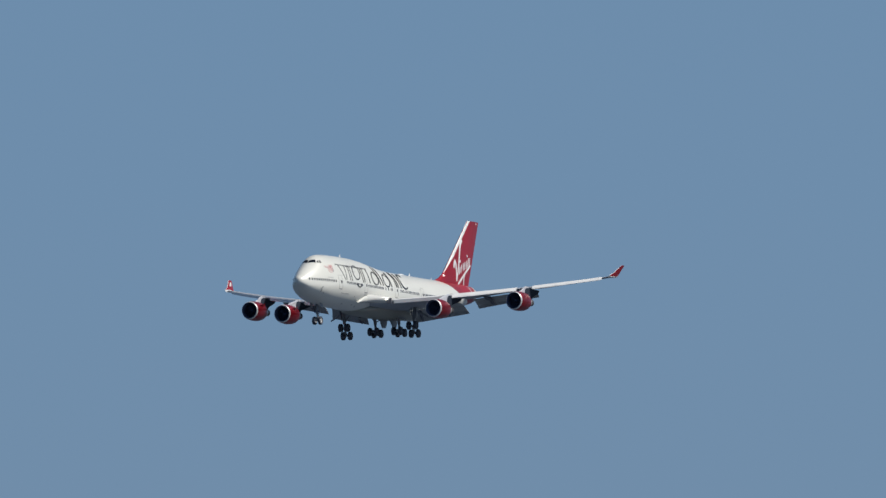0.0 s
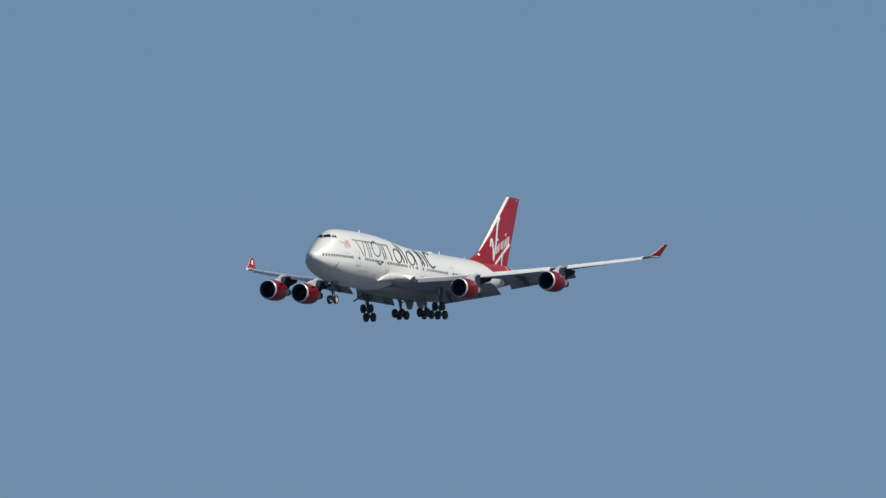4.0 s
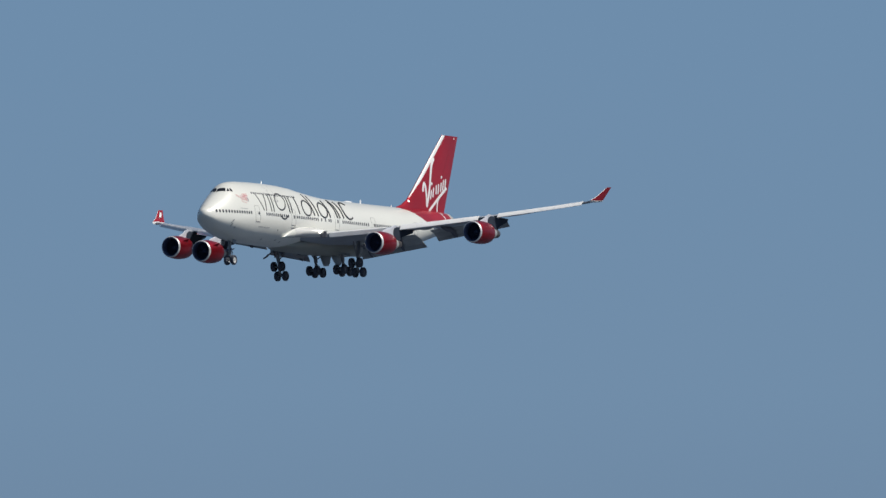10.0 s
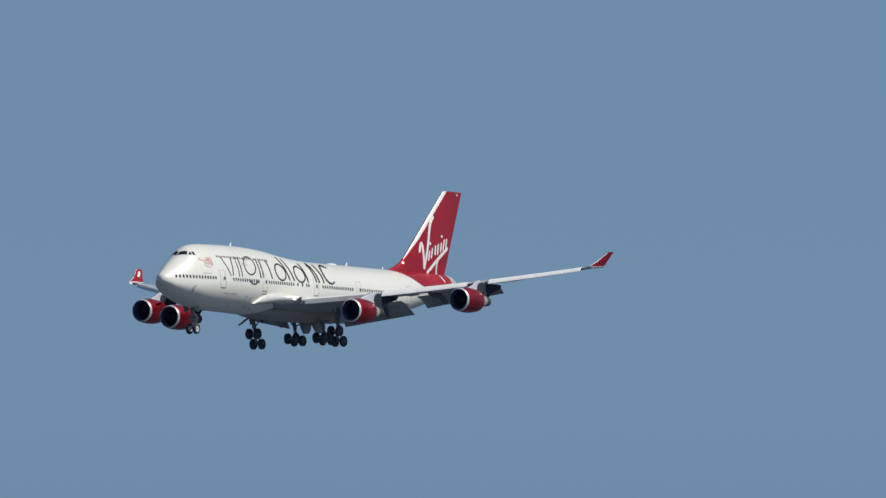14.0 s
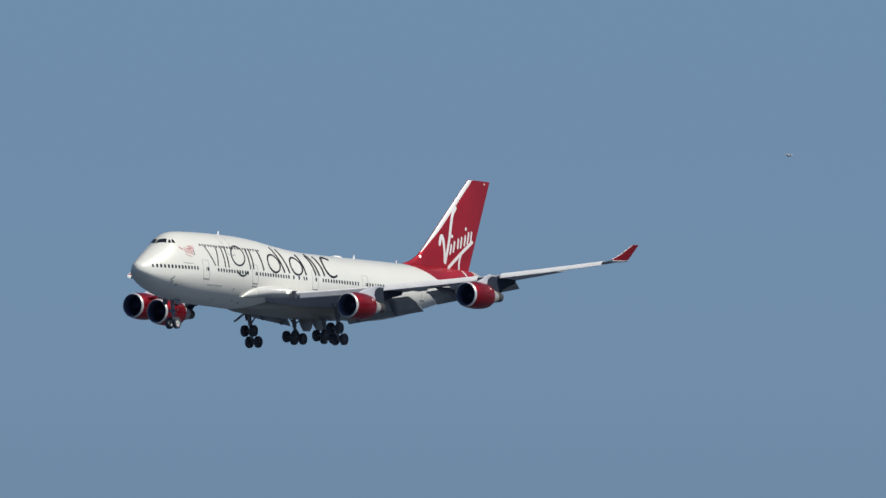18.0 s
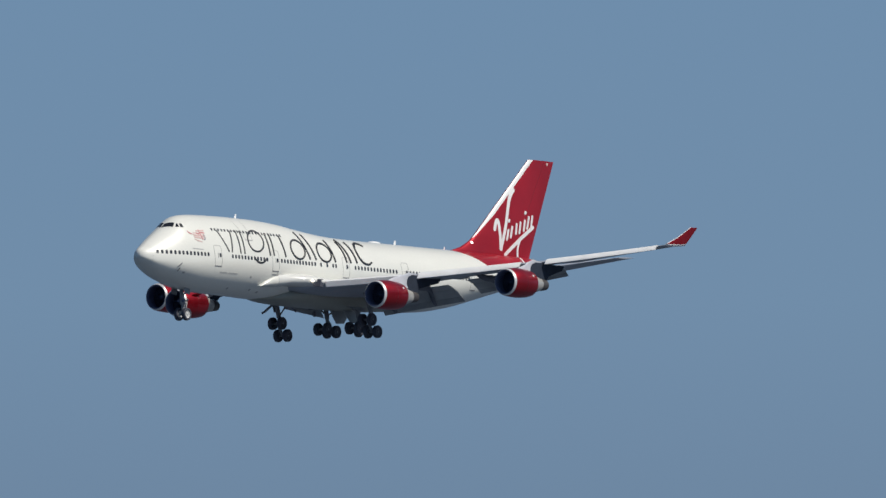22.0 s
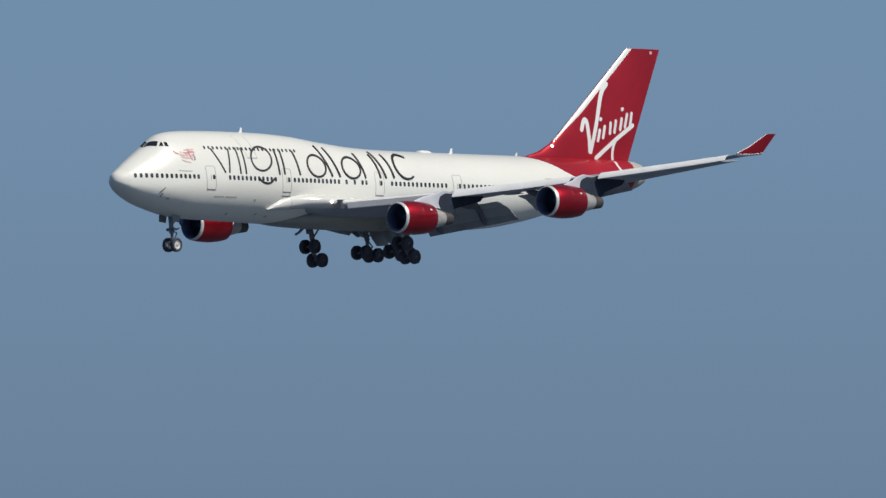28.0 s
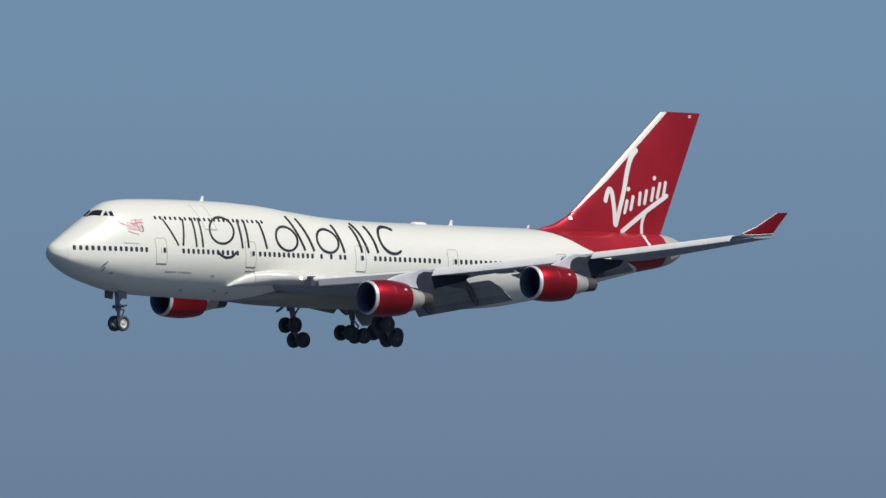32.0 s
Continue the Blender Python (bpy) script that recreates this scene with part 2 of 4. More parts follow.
def blade(stations, n=18, camber=0.015):
    """A wing-like body through (leading edge, trailing edge, thickness ratio, up vector)."""
    bm = bmesh.new()
    rings = []
    for le, te, th, up in stations:
        c = (te - le).length
        rings.append([le + (te - le) * x + up * c * (t * th * 2 + cam_) for x, t, cam_ in airfoil(n, camber)])
    loft(bm, rings, cap_a=True, cap_b=True)
    return bm


def stroke(points, width, skin, lift=0.03, closed=False, step=0.12, rounded=False):
    """A painted band of even width along (s, z) points, laid on a skin(s, z, off)."""
    pts = []
    n = len(points)
    for i in range(n if closed else n - 1):
        a, b = Vector(points[i]), Vector(points[(i + 1) % n])
        m = max(1, int((b - a).length / step))
        pts += [a.lerp(b, k / m) for k in range(m)]
    if not closed:
        pts.append(Vector(points[-1]))
    bm = bmesh.new()
    rings = []
    for i, p in enumerate(pts):
        a = pts[i - 1] if (i or closed) else p
        b = pts[(i + 1) % len(pts)] if (i + 1 < len(pts) or closed) else p
        d = (b - a).normalized()
        spots = [(p, 1.0)]
        if rounded and not closed and i in (0, len(pts) - 1):
            out = -d if i == 0 else d
            caps = [(p + out * width / 2 * math.sin(a), math.cos(a)) for a in (0.35, 0.7, 1.05, 1.35)]
            spots = caps[::-1] + spots if i == 0 else spots + caps
        for q, k in spots:
            nrm = Vector((-d.y, d.x)) * width / 2 * k
            l, r = q + nrm, q - nrm
            rings.append([skin(l.x, l.y, 0.0), skin(l.x, l.y, lift), skin(r.x, r.y, lift), skin(r.x, r.y, 0.0)])
    if closed:
        rings.append(rings[0])
    loft(bm, rings, cap_a=not closed, cap_b=not closed)
    return clean(bm) if closed else bm


def curve_through(points, n=6):
    """Rounds a polyline (Catmull-Rom)."""
    out = []
    p = [Vector(q) for q in points]
    for i in range(len(p) - 1):
        a, b, c, d = p[max(0, i - 1)], p[i], p[i + 1], p[min(len(p) - 1, i + 2)]
        for k in range(n):
            u = k / n
            out.append(0.5 * (2 * b + (c - a) * u + (2 * a - 5 * b + 4 * c - d) * u * u + (3 * b - a - 3 * c + d) * u ** 3))
    return out + [p[-1]]


def body_skin(s, z, off, side=1):
    w = body_half_width(s, z)
    h = 0.05
    dz = (body_half_width(s, z + h) - body_half_width(s, z - h)) / (2 * h)
    ds = (body_half_width(s + h, z) - body_half_width(s - h, z)) / (2 * h)
    nrm = Vector((ds, 1.0, -dz)).normalized()
    p = V(s, w, z) + nrm * off
    return Vector((p.x, p.y * side, p.z))


def patch(s0, s1, z0, z1, lift, side=1, ns=1, nz=2, sink=0.02, slant=0.0):
    """A small panel that follows the skin."""
    bm = bmesh.new()
    grid = [[body_skin(s0 + (s1 - s0) * i / ns + slant * (z0 + (z1 - z0) * j / nz), z0 + (z1 - z0) * j / nz, lift, side) for j in range(nz + 1)] for i in range(ns + 1)]
    rows = [[bm.verts.new(p) for p in r] for r in grid]
    for i in range(ns):
        for j in range(nz):
            bm.faces.new((rows[i][j], rows[i + 1][j], rows[i + 1][j + 1], rows[i][j + 1]))
    ext = bmesh.ops.extrude_face_region(bm, geom=list(bm.faces))
    for v in ext["geom"]:
        if isinstance(v, bmesh.types.BMVert):
            v.co.y -= side * (lift + sink)
    return bm


# ---- ground under the flight path, unseen below the picture, tinted to bounce blue light up ----
def make_ground():
    bm = bmesh.new()
    n, rings = 48, (0.0, 60, 300, 1200, 5000, 20000)
    rows = [[Vector((r * math.cos(2 * math.pi * k / n), r * math.sin(2 * math.pi * k / n), 0)) for k in range(n)] for r in rings]
    loft(bm, rows)
    clean(bm)
    me = bpy.data.meshes.new("ground")
    bmesh.ops.recalc_face_normals(bm, faces=bm.faces)
    bm.to_mesh(me)
    bm.free()
    me.materials.append(surface("bounce_ground", (0.050, 0.069, 0.100), 0.45, vary=0.4, scale=0.02, fine=0.8, bump=0.3))
    tagged(new("ground", me), "unseen ground under the flight path, tinted to bounce blue-grey light", "ground", kind="structure")


make_ground()

# ---- the aeroplane ----
plane = tagged(new("aeroplane"), "white four-engined jet airliner, red tail and engines, wheels down", "aeroplane")


def body_ring(s, a0=0.0, a1=2 * math.pi, n=64, closed=True):
    top, bottom, wide, mid = (lerp_table(t, s) for t in (TOP, BOTTOM, WIDE, MID))
    p = 2.0 - 0.26 * max(0.0, top - mid - wide)
    ring = []
    for k in range(n if closed else n + 1):
        a = a0 + (a1 - a0) * k / n
        q = math.sin(a)
        z = mid + (top - mid) * q ** (2 / p) if q >= 0 else mid + (mid - bottom) * q
        ring.append(V(s, wide * math.cos(a), z))
    return ring


RED_LINE = [(49.6, 3.545), (50.4, 3.44), (51.5, 3.2), (52.7, 2.76), (54.2, 2.05), (55.6, 1.62), (57.5, 1.33), (58.8, 1.13), (60.0, 0.86), (61.0, 0.5), (61.6, 0.1), (64.4, 0.2)]


def red_angle(s):
    top, bottom, wide, mid = (lerp_table(t, s) for t in (TOP, BOTTOM, WIDE, MID))
    z = lerp_table(RED_LINE, s)
    if z >= mid:
        return math.asin(min(1.0, ((z - mid) / (top - mid))))
    return -math.asin(min(1.0, (mid - z) / (mid - bottom)))


def make_fuselage():
    nose_end = 1.15
    front = [0.065, 0.1, 0.15, 0.22, 0.32, 0.5, 0.75, nose_end]
    bm = bmesh.new()
    loft(bm, [body_ring(s) for s in front], cap_a=True)
    part("radome", bm, RADOME, plane, "pale grey-white nose radome")
    bm = bmesh.new()
    st = [nose_end + 0.006] + [1.4 + 0.4 * i for i in range(70)] + [29.6 + 1.0 * i for i in range(20)] + [49.6]
    loft(bm, [body_ring(s) for s in st])
    # lower tail
    rear = [49.6 + 0.386 * i for i in range(38)]
    rings = []
    for s in rear:
        a = red_angle(s)
        if a > -1.5:
            rings.append(body_ring(s, math.pi - a, 2 * math.pi + a, 48, closed=False))
    loft(bm, rings, closed=False)
    fus = part("fuselage", bm, WHITE, plane, "creamy white painted fuselage with long upper deck")
    bm = bmesh.new()
    rings = []
    for s in rear:
        a = red_angle(s)
        rings.append(body_ring(s, a, math.pi - a, 32, closed=False))
    loft(bm, rings, closed=False)
    part("tail_section", clean(bm, 1e-5), RED, plane, "glossy red painted tail section")
    bm = bmesh.new()
    loft(bm, [body_ring(s) for s in (63.886, 64.3, 64.8, 65.2, 65.6, 65.9, 66.1, 66.25, 66.36)], cap_b=True)
    cone = part("tail_cone", bm, CONE, plane, "cream unpainted tail cone")
    part("exhaust_ring", lathe([(0, 0.12), (0.0, 0.2), (0.16, 0.19), (0.16, 0.12)], (66.3, 0, 2.3), 20), NOZZLE, cone, "dark exhaust outlet")
    return fus


fuselage = make_fuselage()


def make_fairing():
    """The swelling of the body round the wing roots."""
    tab_w = [(18, 0.4), (20, 1.5), (22, 2.5), (25, 3.3), (30, 3.5), (36, 3.4), (40, 2.9), (44, 1.6)]
    tab_t = [(18, -2.9), (20, -2.5), (22, -1.9), (25, -1.2), (30, -1.0), (36, -1.3), (40, -2.0), (44, -2.8)]
    tab_b = [(18, -3.16), (20, -3.28), (22, -3.38), (25, -3.45), (30, -3.48), (36, -3.44), (40, -3.2), (44, -2.8)]
    bm = bmesh.new()
    rings = []
    for i in range(61):
        s = 18 + 26 * i / 60
        w, t, b = (lerp_table(x, s) for x in (tab_w, tab_t, tab_b))
        c, h = (t + b) / 2, (t - b) / 2
        ring = []
        for k in range(48):
            a = 2 * math.pi * k / 48
            ca, sa = math.cos(a), math.sin(a)
            ring.append(V(s, w * math.copysign(abs(ca) ** 0.75, ca), c + h * math.copysign(abs(sa) ** 0.8, sa)))
        rings.append(ring)
    loft(bm, rings, cap_a=True, cap_b=True)
    part("belly_fairing", bm, BELLY, plane, "mottled grey wing-to-body fairing")


make_fairing()


# ---- cabin windows, doors and flight deck ----
def window_mesh(w, h):
    bm = bmesh.new()
    out = []
    for k in range(12):
        a = 2 * math.pi * k / 12
        c, q = math.cos(a), math.sin(a)
        out.append((w / 2 * math.copysign(abs(c) ** 0.6, c), h / 2 * math.copysign(abs(q) ** 0.6, q)))
    a = [bm.verts.new((x, 0.012, z)) for x, z in out]
    b = [bm.verts.new((x * 1.06, -0.03, z * 1.06)) for x, z in out]
    bm.faces.new(a)
    for k in range(12):
        j = (k + 1) % 12
        bm.faces.new((a[k], a[j], b[j], b[k]))
    bmesh.ops.recalc_face_normals(bm, faces=bm.faces)
    me = bpy.data.meshes.new("window")
    bm.to_mesh(me)
    bm.free()
    me.materials.append(CABIN_GLASS)
    return me


CABIN_WINDOW = window_mesh(0.27, 0.40)


def on_body(s, z, side):
    """A pose on the skin: local y points out, z up along the skin."""
    p = body_skin(s, z, 0.0, side)
    e = body_skin(s + 0.05, z, 0.0, side) - body_skin(s - 0.05, z, 0.0, side)
    u = body_skin(s, z + 0.05, 0.0, side) - body_skin(s, z - 0.05, 0.0, side)
    x = -e.normalized() * side
    z_ = (u - x * u.dot(x)).normalized()
    y = z_.cross(x)
    x, y = x, y
    m = Matrix((x, y, z_)).transposed().to_4x4()
    if y.y * side < 0:
        m = Matrix((-x, -y, z_)).transposed().to_4x4()
    m.translation = p
    return m


def run(a, b, n):
    return [a + (b - a) * i / (n - 1) for i in range(n)]


def make_windows():
    rows = run(1.62, 7.6, 14) + run(11.25, 16.85, 12) + run(19.2, 24.65, 12) + [25.6, 26.62, 27.58, 28.06] + run(31.25, 38.0, 14) + run(40.3, 50.2, 20)
    doors = (9.36, 18.5, 29.9, 39.72)
    upper = run(9.1, 20.1, 23)
    for side in (1, -1):
        for s in rows + list(doors):
            shared("window", CABIN_WINDOW, fuselage, on_body(s, 0.55, side) @ pose(0, 0.016, 0) if s in doors else on_body(s, 0.55, side))
        for s in upper:
            shared("window", CABIN_WINDOW, fuselage, on_body(s, 3.12, side) @ Matrix.Diagonal((0.86, 1, 0.8, 1)))
        for s in (9.05, 18.25, 29.75, 39.45, 51.2):
            w, z0, z1 = 0.53, -0.5, 1.5
            skin = lambda a, b, o, side=side: body_skin(a, b, o, side)
            part("door", stroke([(s - w, z0 + 0.15), (s - w, z1 - 0.12), (s - w + 0.12, z1), (s + w - 0.12, z1), (s + w, z1 - 0.12), (s + w, z0 + 0.12), (s + w - 0.12, z0), (s - w + 0.12, z0)],
                        0.045, skin, 0.012, closed=True), SEAM, fuselage, "passenger door outlined by a thin grey seam")
            part("door_sill", stroke([(s - w + 0.02, z0 - 0.04), (s + w - 0.02, z0 - 0.04)], 0.09, skin, 0.02), GEAR_STEEL, fuselage, "dark door sill plate")
            if 18 < s < 19:
                part("door_sill", stroke([(s - w + 0.02, z0 - 0.36), (s + w - 0.02, z0 - 0.36)], 0.08, skin, 0.02), GEAR_STEEL, fuselage, "dark seam of the slide panel")
            part("door_handle", stroke([(s - 0.02, 0.3), (s - 0.02, 0.75)], 0.07, skin, 0.02), SMALL_PRINT, fuselage, "grey door handle recess")
        # upper deck exit: two seams up to the crown and the slide sill
        skin = lambda a, b, o, side=side: body_skin(a, b, o, side)
        part("upper_deck_exit", stroke([(13.35, 4.3), (13.9, 2.42)], 0.04, skin, 0.012), SMALL_PRINT, fuselage, "upper-deck exit outlined by thin seams")
        part("upper_deck_exit", stroke([(14.75, 4.3), (15.05, 2.42)], 0.04, skin, 0.012), SMALL_PRINT, fuselage, "upper-deck exit outlined by thin seams")
        part("exit_sill", stroke([(13.85, 2.34), (15.08, 2.34)], 0.10, skin, 0.03), SMALL_PRINT, fuselage, "grey exit sill")
        part("slide_seam", stroke([(18.6, -0.62), (18.78, -0.9), (18.8, -1.9)], 0.05, skin, 0.012), SEAM, fuselage, "thin seam below the second door")


make_windows()


def body_angle(s, z):
    top, wide, mid = (lerp_table(t, s) for t in (TOP, WIDE, MID))
    p = 2.0 - 0.26 * max(0.0, top - mid - wide)
    return math.asin(min(1.0, ((z - mid) / (top - mid)) ** (p / 2)))


def pane(name, corners, side, label):
    """A dark pane on the nose between four (station, angle) corners: front low, front high, rear high, rear low."""
    bm = bmesh.new()
    rows = []
    (a, b, c, d) = corners
    for i in range(7):
        u = i / 6
        row = []
        for j in range(5):
            v = j / 4
            s = (a[0] * (1 - v) + b[0] * v) * (1 - u) + (d[0] * (1 - v) + c[0] * v) * u
            w = (a[1] * (1 - v) + b[1] * v) * (1 - u) + (d[1] * (1 - v) + c[1] * v) * u
            q = body_ring(s, w, w + 1e-6, 1)[0]
            q = q + (q - V(s, 0, lerp_table(MID, s))).normalized() * 0.02
            row.append(Vector((q.x, q.y * side, q.z)))
        rows.append(row)
    loft(bm, rows, closed=False)
    part(name, bm, DARK_GLASS, fuselage, label)


def make_flight_deck():
    """Six dark panes, three to a side, round the nose of the upper deck."""
    at = lambda s, z: (s, body_angle(s, z))
    top = math.pi / 2 - 0.02
    for side in (1, -1):
        pane("windscreen", [(3.76, top), (4.38, top), at(4.86, 3.55), at(4.46, 3.11)], side, "dark flight-deck windscreen pane")
        pane("side_window", [at(4.63, 3.13), at(4.98, 3.49), at(5.06, 3.50), at(4.98, 3.14)], side, "dark flight-deck side window")
        pane("side_window", [at(5.10, 3.13), at(5.20, 3.49), at(5.42, 3.49), at(5.40, 3.10)], side, "dark flight-deck side window")


make_flight_deck()


# ---- painted marks on the body: plain bars, rings and bows in charcoal ----
def make_title():
    w = 0.17
    heights = iter(0.02 + 0.004 * k for k in range(40))
    def bar(*p):
        part("title_bar", stroke(list(p), w, body_skin, next(heights)), TITLE, fuselage, "plain charcoal painted bar")
    def ring(s, z, rs, rz, lean=0.0):
        pts = [(s + rs * math.cos(a) + lean * rz * math.sin(a), z + rz * math.sin(a)) for a in (2 * math.pi * k / 28 for k in range(28))]
        part("title_ring", stroke(pts, w, body_skin, next(heights), closed=True), TITLE, fuselage, "plain charcoal painted ring")
    bar((9.75, 3.05), (10.8, 0.96))
    bar((11.8, 3.1), (11.25, 0.96))
    bar((12.74, 3.2), (12.63, 0.9))
    bar((13.42, 3.2), (13.29, 0.9))
    ring(15.55, 2.3, 1.25, 1.05, 0.2)
    def bow(*p):
        part("title_bow", stroke(curve_through(p), w, body_skin, next(heights)), TITLE, fuselage, "plain charcoal painted bow")
    bow((14.75, 0.72), (15.1, 0.36), (15.65, 0.18), (16.25, 0.26), (16.7, 0.6))
    for a, b in (((17.47, 3.2), (17.41, 0.95)), ((18.15, 3.15), (18.05, 1.0)), ((19.7, 3.1), (19.95, 0.97))):
        bar(a, b)
    ring(22.2, 1.85, 1.1, 0.95)
    ring(26.5, 1.8, 1.1, 0.92)
    for a, b in (((23.0, 3.66), (23.93, 0.96)), ((24.0, 3.5), (24.88, 0.95)), ((27.6, 3.1), (28.04, 0.91)), ((29.6, 3.05), (29.9, 0.98)), ((29.95, 3.3), (30.59, 0.97)), ((31.2, 3.1), (31.58, 1.0))):
        bar(a, b)
    bow(*[(33.3 + 1.2 * math.cos(a), 2.05 + 1.05 * math.sin(a)) for a in (radians(52 + 257 * k / 12) for k in range(13))])


make_title()


def make_emblem():
    """A small waving red, pale and slate patch behind the flight deck, with bars of small print."""
    def band(name, mat, width, *p):
        part(name, stroke(curve_through(p), width, body_skin, 0.018), mat, fuselage)
    part("emblem_base", stroke(curve_through([(6.2, 2.4), (6.9, 2.38), (7.7, 2.5)]), 0.62, body_skin, 0.010), EMBLEM_BASE, fuselage, "faint pink painted patch")
    band("emblem_streak", EMBLEM_RED, 0.12, (5.6, 2.75), (5.8, 2.55), (6.05, 2.5))
    band("emblem_streak", EMBLEM_PALE, 0.11, (6.1, 2.45), (6.5, 2.35), (7.0, 2.4), (7.6, 2.3))
    band("emblem_streak", EMBLEM_RED, 0.12, (6.6, 2.62), (6.9, 2.56), (7.3, 2.68), (7.75, 2.66))
    band("emblem_streak", EMBLEM_PALE, 0.12, (6.7, 2.82), (7.2, 2.86), (7.8, 2.92))
    band("emblem_streak", EMBLEM_RED, 0.10, (7.1, 2.95), (7.15, 2.4), (7.3, 1.95))
    band("emblem_streak", EMBLEM_BLUE, 0.10, (7.55, 2.5), (7.6, 2.1), (7.45, 1.95))
    band("emblem_streak", EMBLEM_PALE, 0.10, (6.2, 1.98), (6.6, 1.85), (7.1, 1.75))
    band("emblem_streak", EMBLEM_PALE, 0.12, (6.35, 2.2), (6.8, 2.12), (7.4, 2.12))
    part("small_print_bar", stroke([(5.6, 1.03), (7.0, 0.99)], 0.10, body_skin, 0.012), SMALL_PRINT, fuselage)
    for a, b in ((9.55, 10.7), (10.9, 12.3)):
        part("small_print_bar", stroke([(a, -1.1), (b, -1.1)], 0.12, body_skin, 0.012), SMALL_PRINT, fuselage)
    # air data probes and vents by the nose
    part("pitot_probe", stroke([(3.72, -0.83), (4.14, -0.46)], 0.05, body_skin, 0.08), GEAR_STEEL, fuselage, "thin grey air-data probe")
    part("pitot_probe", stroke([(3.86, -1.26), (4.0, -0.91)], 0.05, body_skin, 0.08), GEAR_STEEL, fuselage, "thin grey air-data probe")
    for s, z in ((4.69, -1.38), (14.6, -1.3), (12.2, -2.5), (15.6, -2.45), (17.0, -2.6)):
        part("vent", patch(s - 0.13, s + 0.13, z - 0.08, z + 0.08, 0.015), SEAM, fuselage, "small dark vent")


make_emblem()


def make_antennas():
    for s, h, c in ((15.72, 0.44, 0.30), (41.85, 0.46, 0.32), (50.1, 0.32, 0.24)):
        z = lerp_table(TOP, s) - 0.03
        bm = blade([(V(s - c * 0.3, 0, z), V(s + c, 0, z), 0.09, Vector((0, 1, 0))), (V(s + c * 0.35, 0, z + h), V(s + c * 1.0, 0, z + h), 0.09, Vector((0, 1, 0)))], 8, 0.0)
        part("blade_antenna", bm, SLAT_WHITE, plane, "small white blade antenna on the crown")
    bm = bmesh.new()
    rings = []
    for i in range(13):
        u = i / 12
        h = 0.17 * (1 - abs(2 * u - 1) ** 4) + 0.0
        w = 0.45 * (1 - abs(2 * u - 1) ** 4) + 0.02
        z = lerp_table(TOP, 38.5) - 0.06
        rings.append([V(37.7 + 1.7 * u, w * math.cos(math.pi * k / 10), z + (h + 0.05) * math.sin(math.pi * k / 10)) for k in range(11)])
    loft(bm, rings, closed=False)
    part("satellite_dome", bm, SLAT_WHITE, plane, "low white satellite antenna dome")


make_antennas()


# ---- fin ----
FIN_LE = [(3.2, 50.9), (3.62, 51.5), (4.0, 52.9), (4.7, 54.35), (5.4, 55.2), (13.36, 64.1)]  # z, s
FIN_TE = [(3.2, 64.2), (13.36, 68.35)]


def fin_skin(s, z, off, side=1):
    a, b = lerp_lin(FIN_LE, z), lerp_lin(FIN_TE, z)
    x = min(1.0, max(0.0, (s - a) / (b - a)))
    h = 5 * (0.2969 * math.sqrt(x) - 0.126 * x - 0.3516 * x * x + 0.2843 * x ** 3 - 0.1015 * x ** 4) * 0.5 + 0.004 * x
    return V(s, side * (h * 2 * fin_thick(z) * (b - a) + off), z)


def lerp_lin(table, x):
    if x <= table[0][0]:
        return table[0][1]
    for (a, va), (b, vb) in zip(table, table[1:]):
        if x <= b:
            return va + (vb - va) * (x - a) / (b - a)
    return table[-1][1]


def fin_thick(z):
    return lerp_lin([(3.2, 0.055), (5.4, 0.085), (13.4, 0.09)], z)


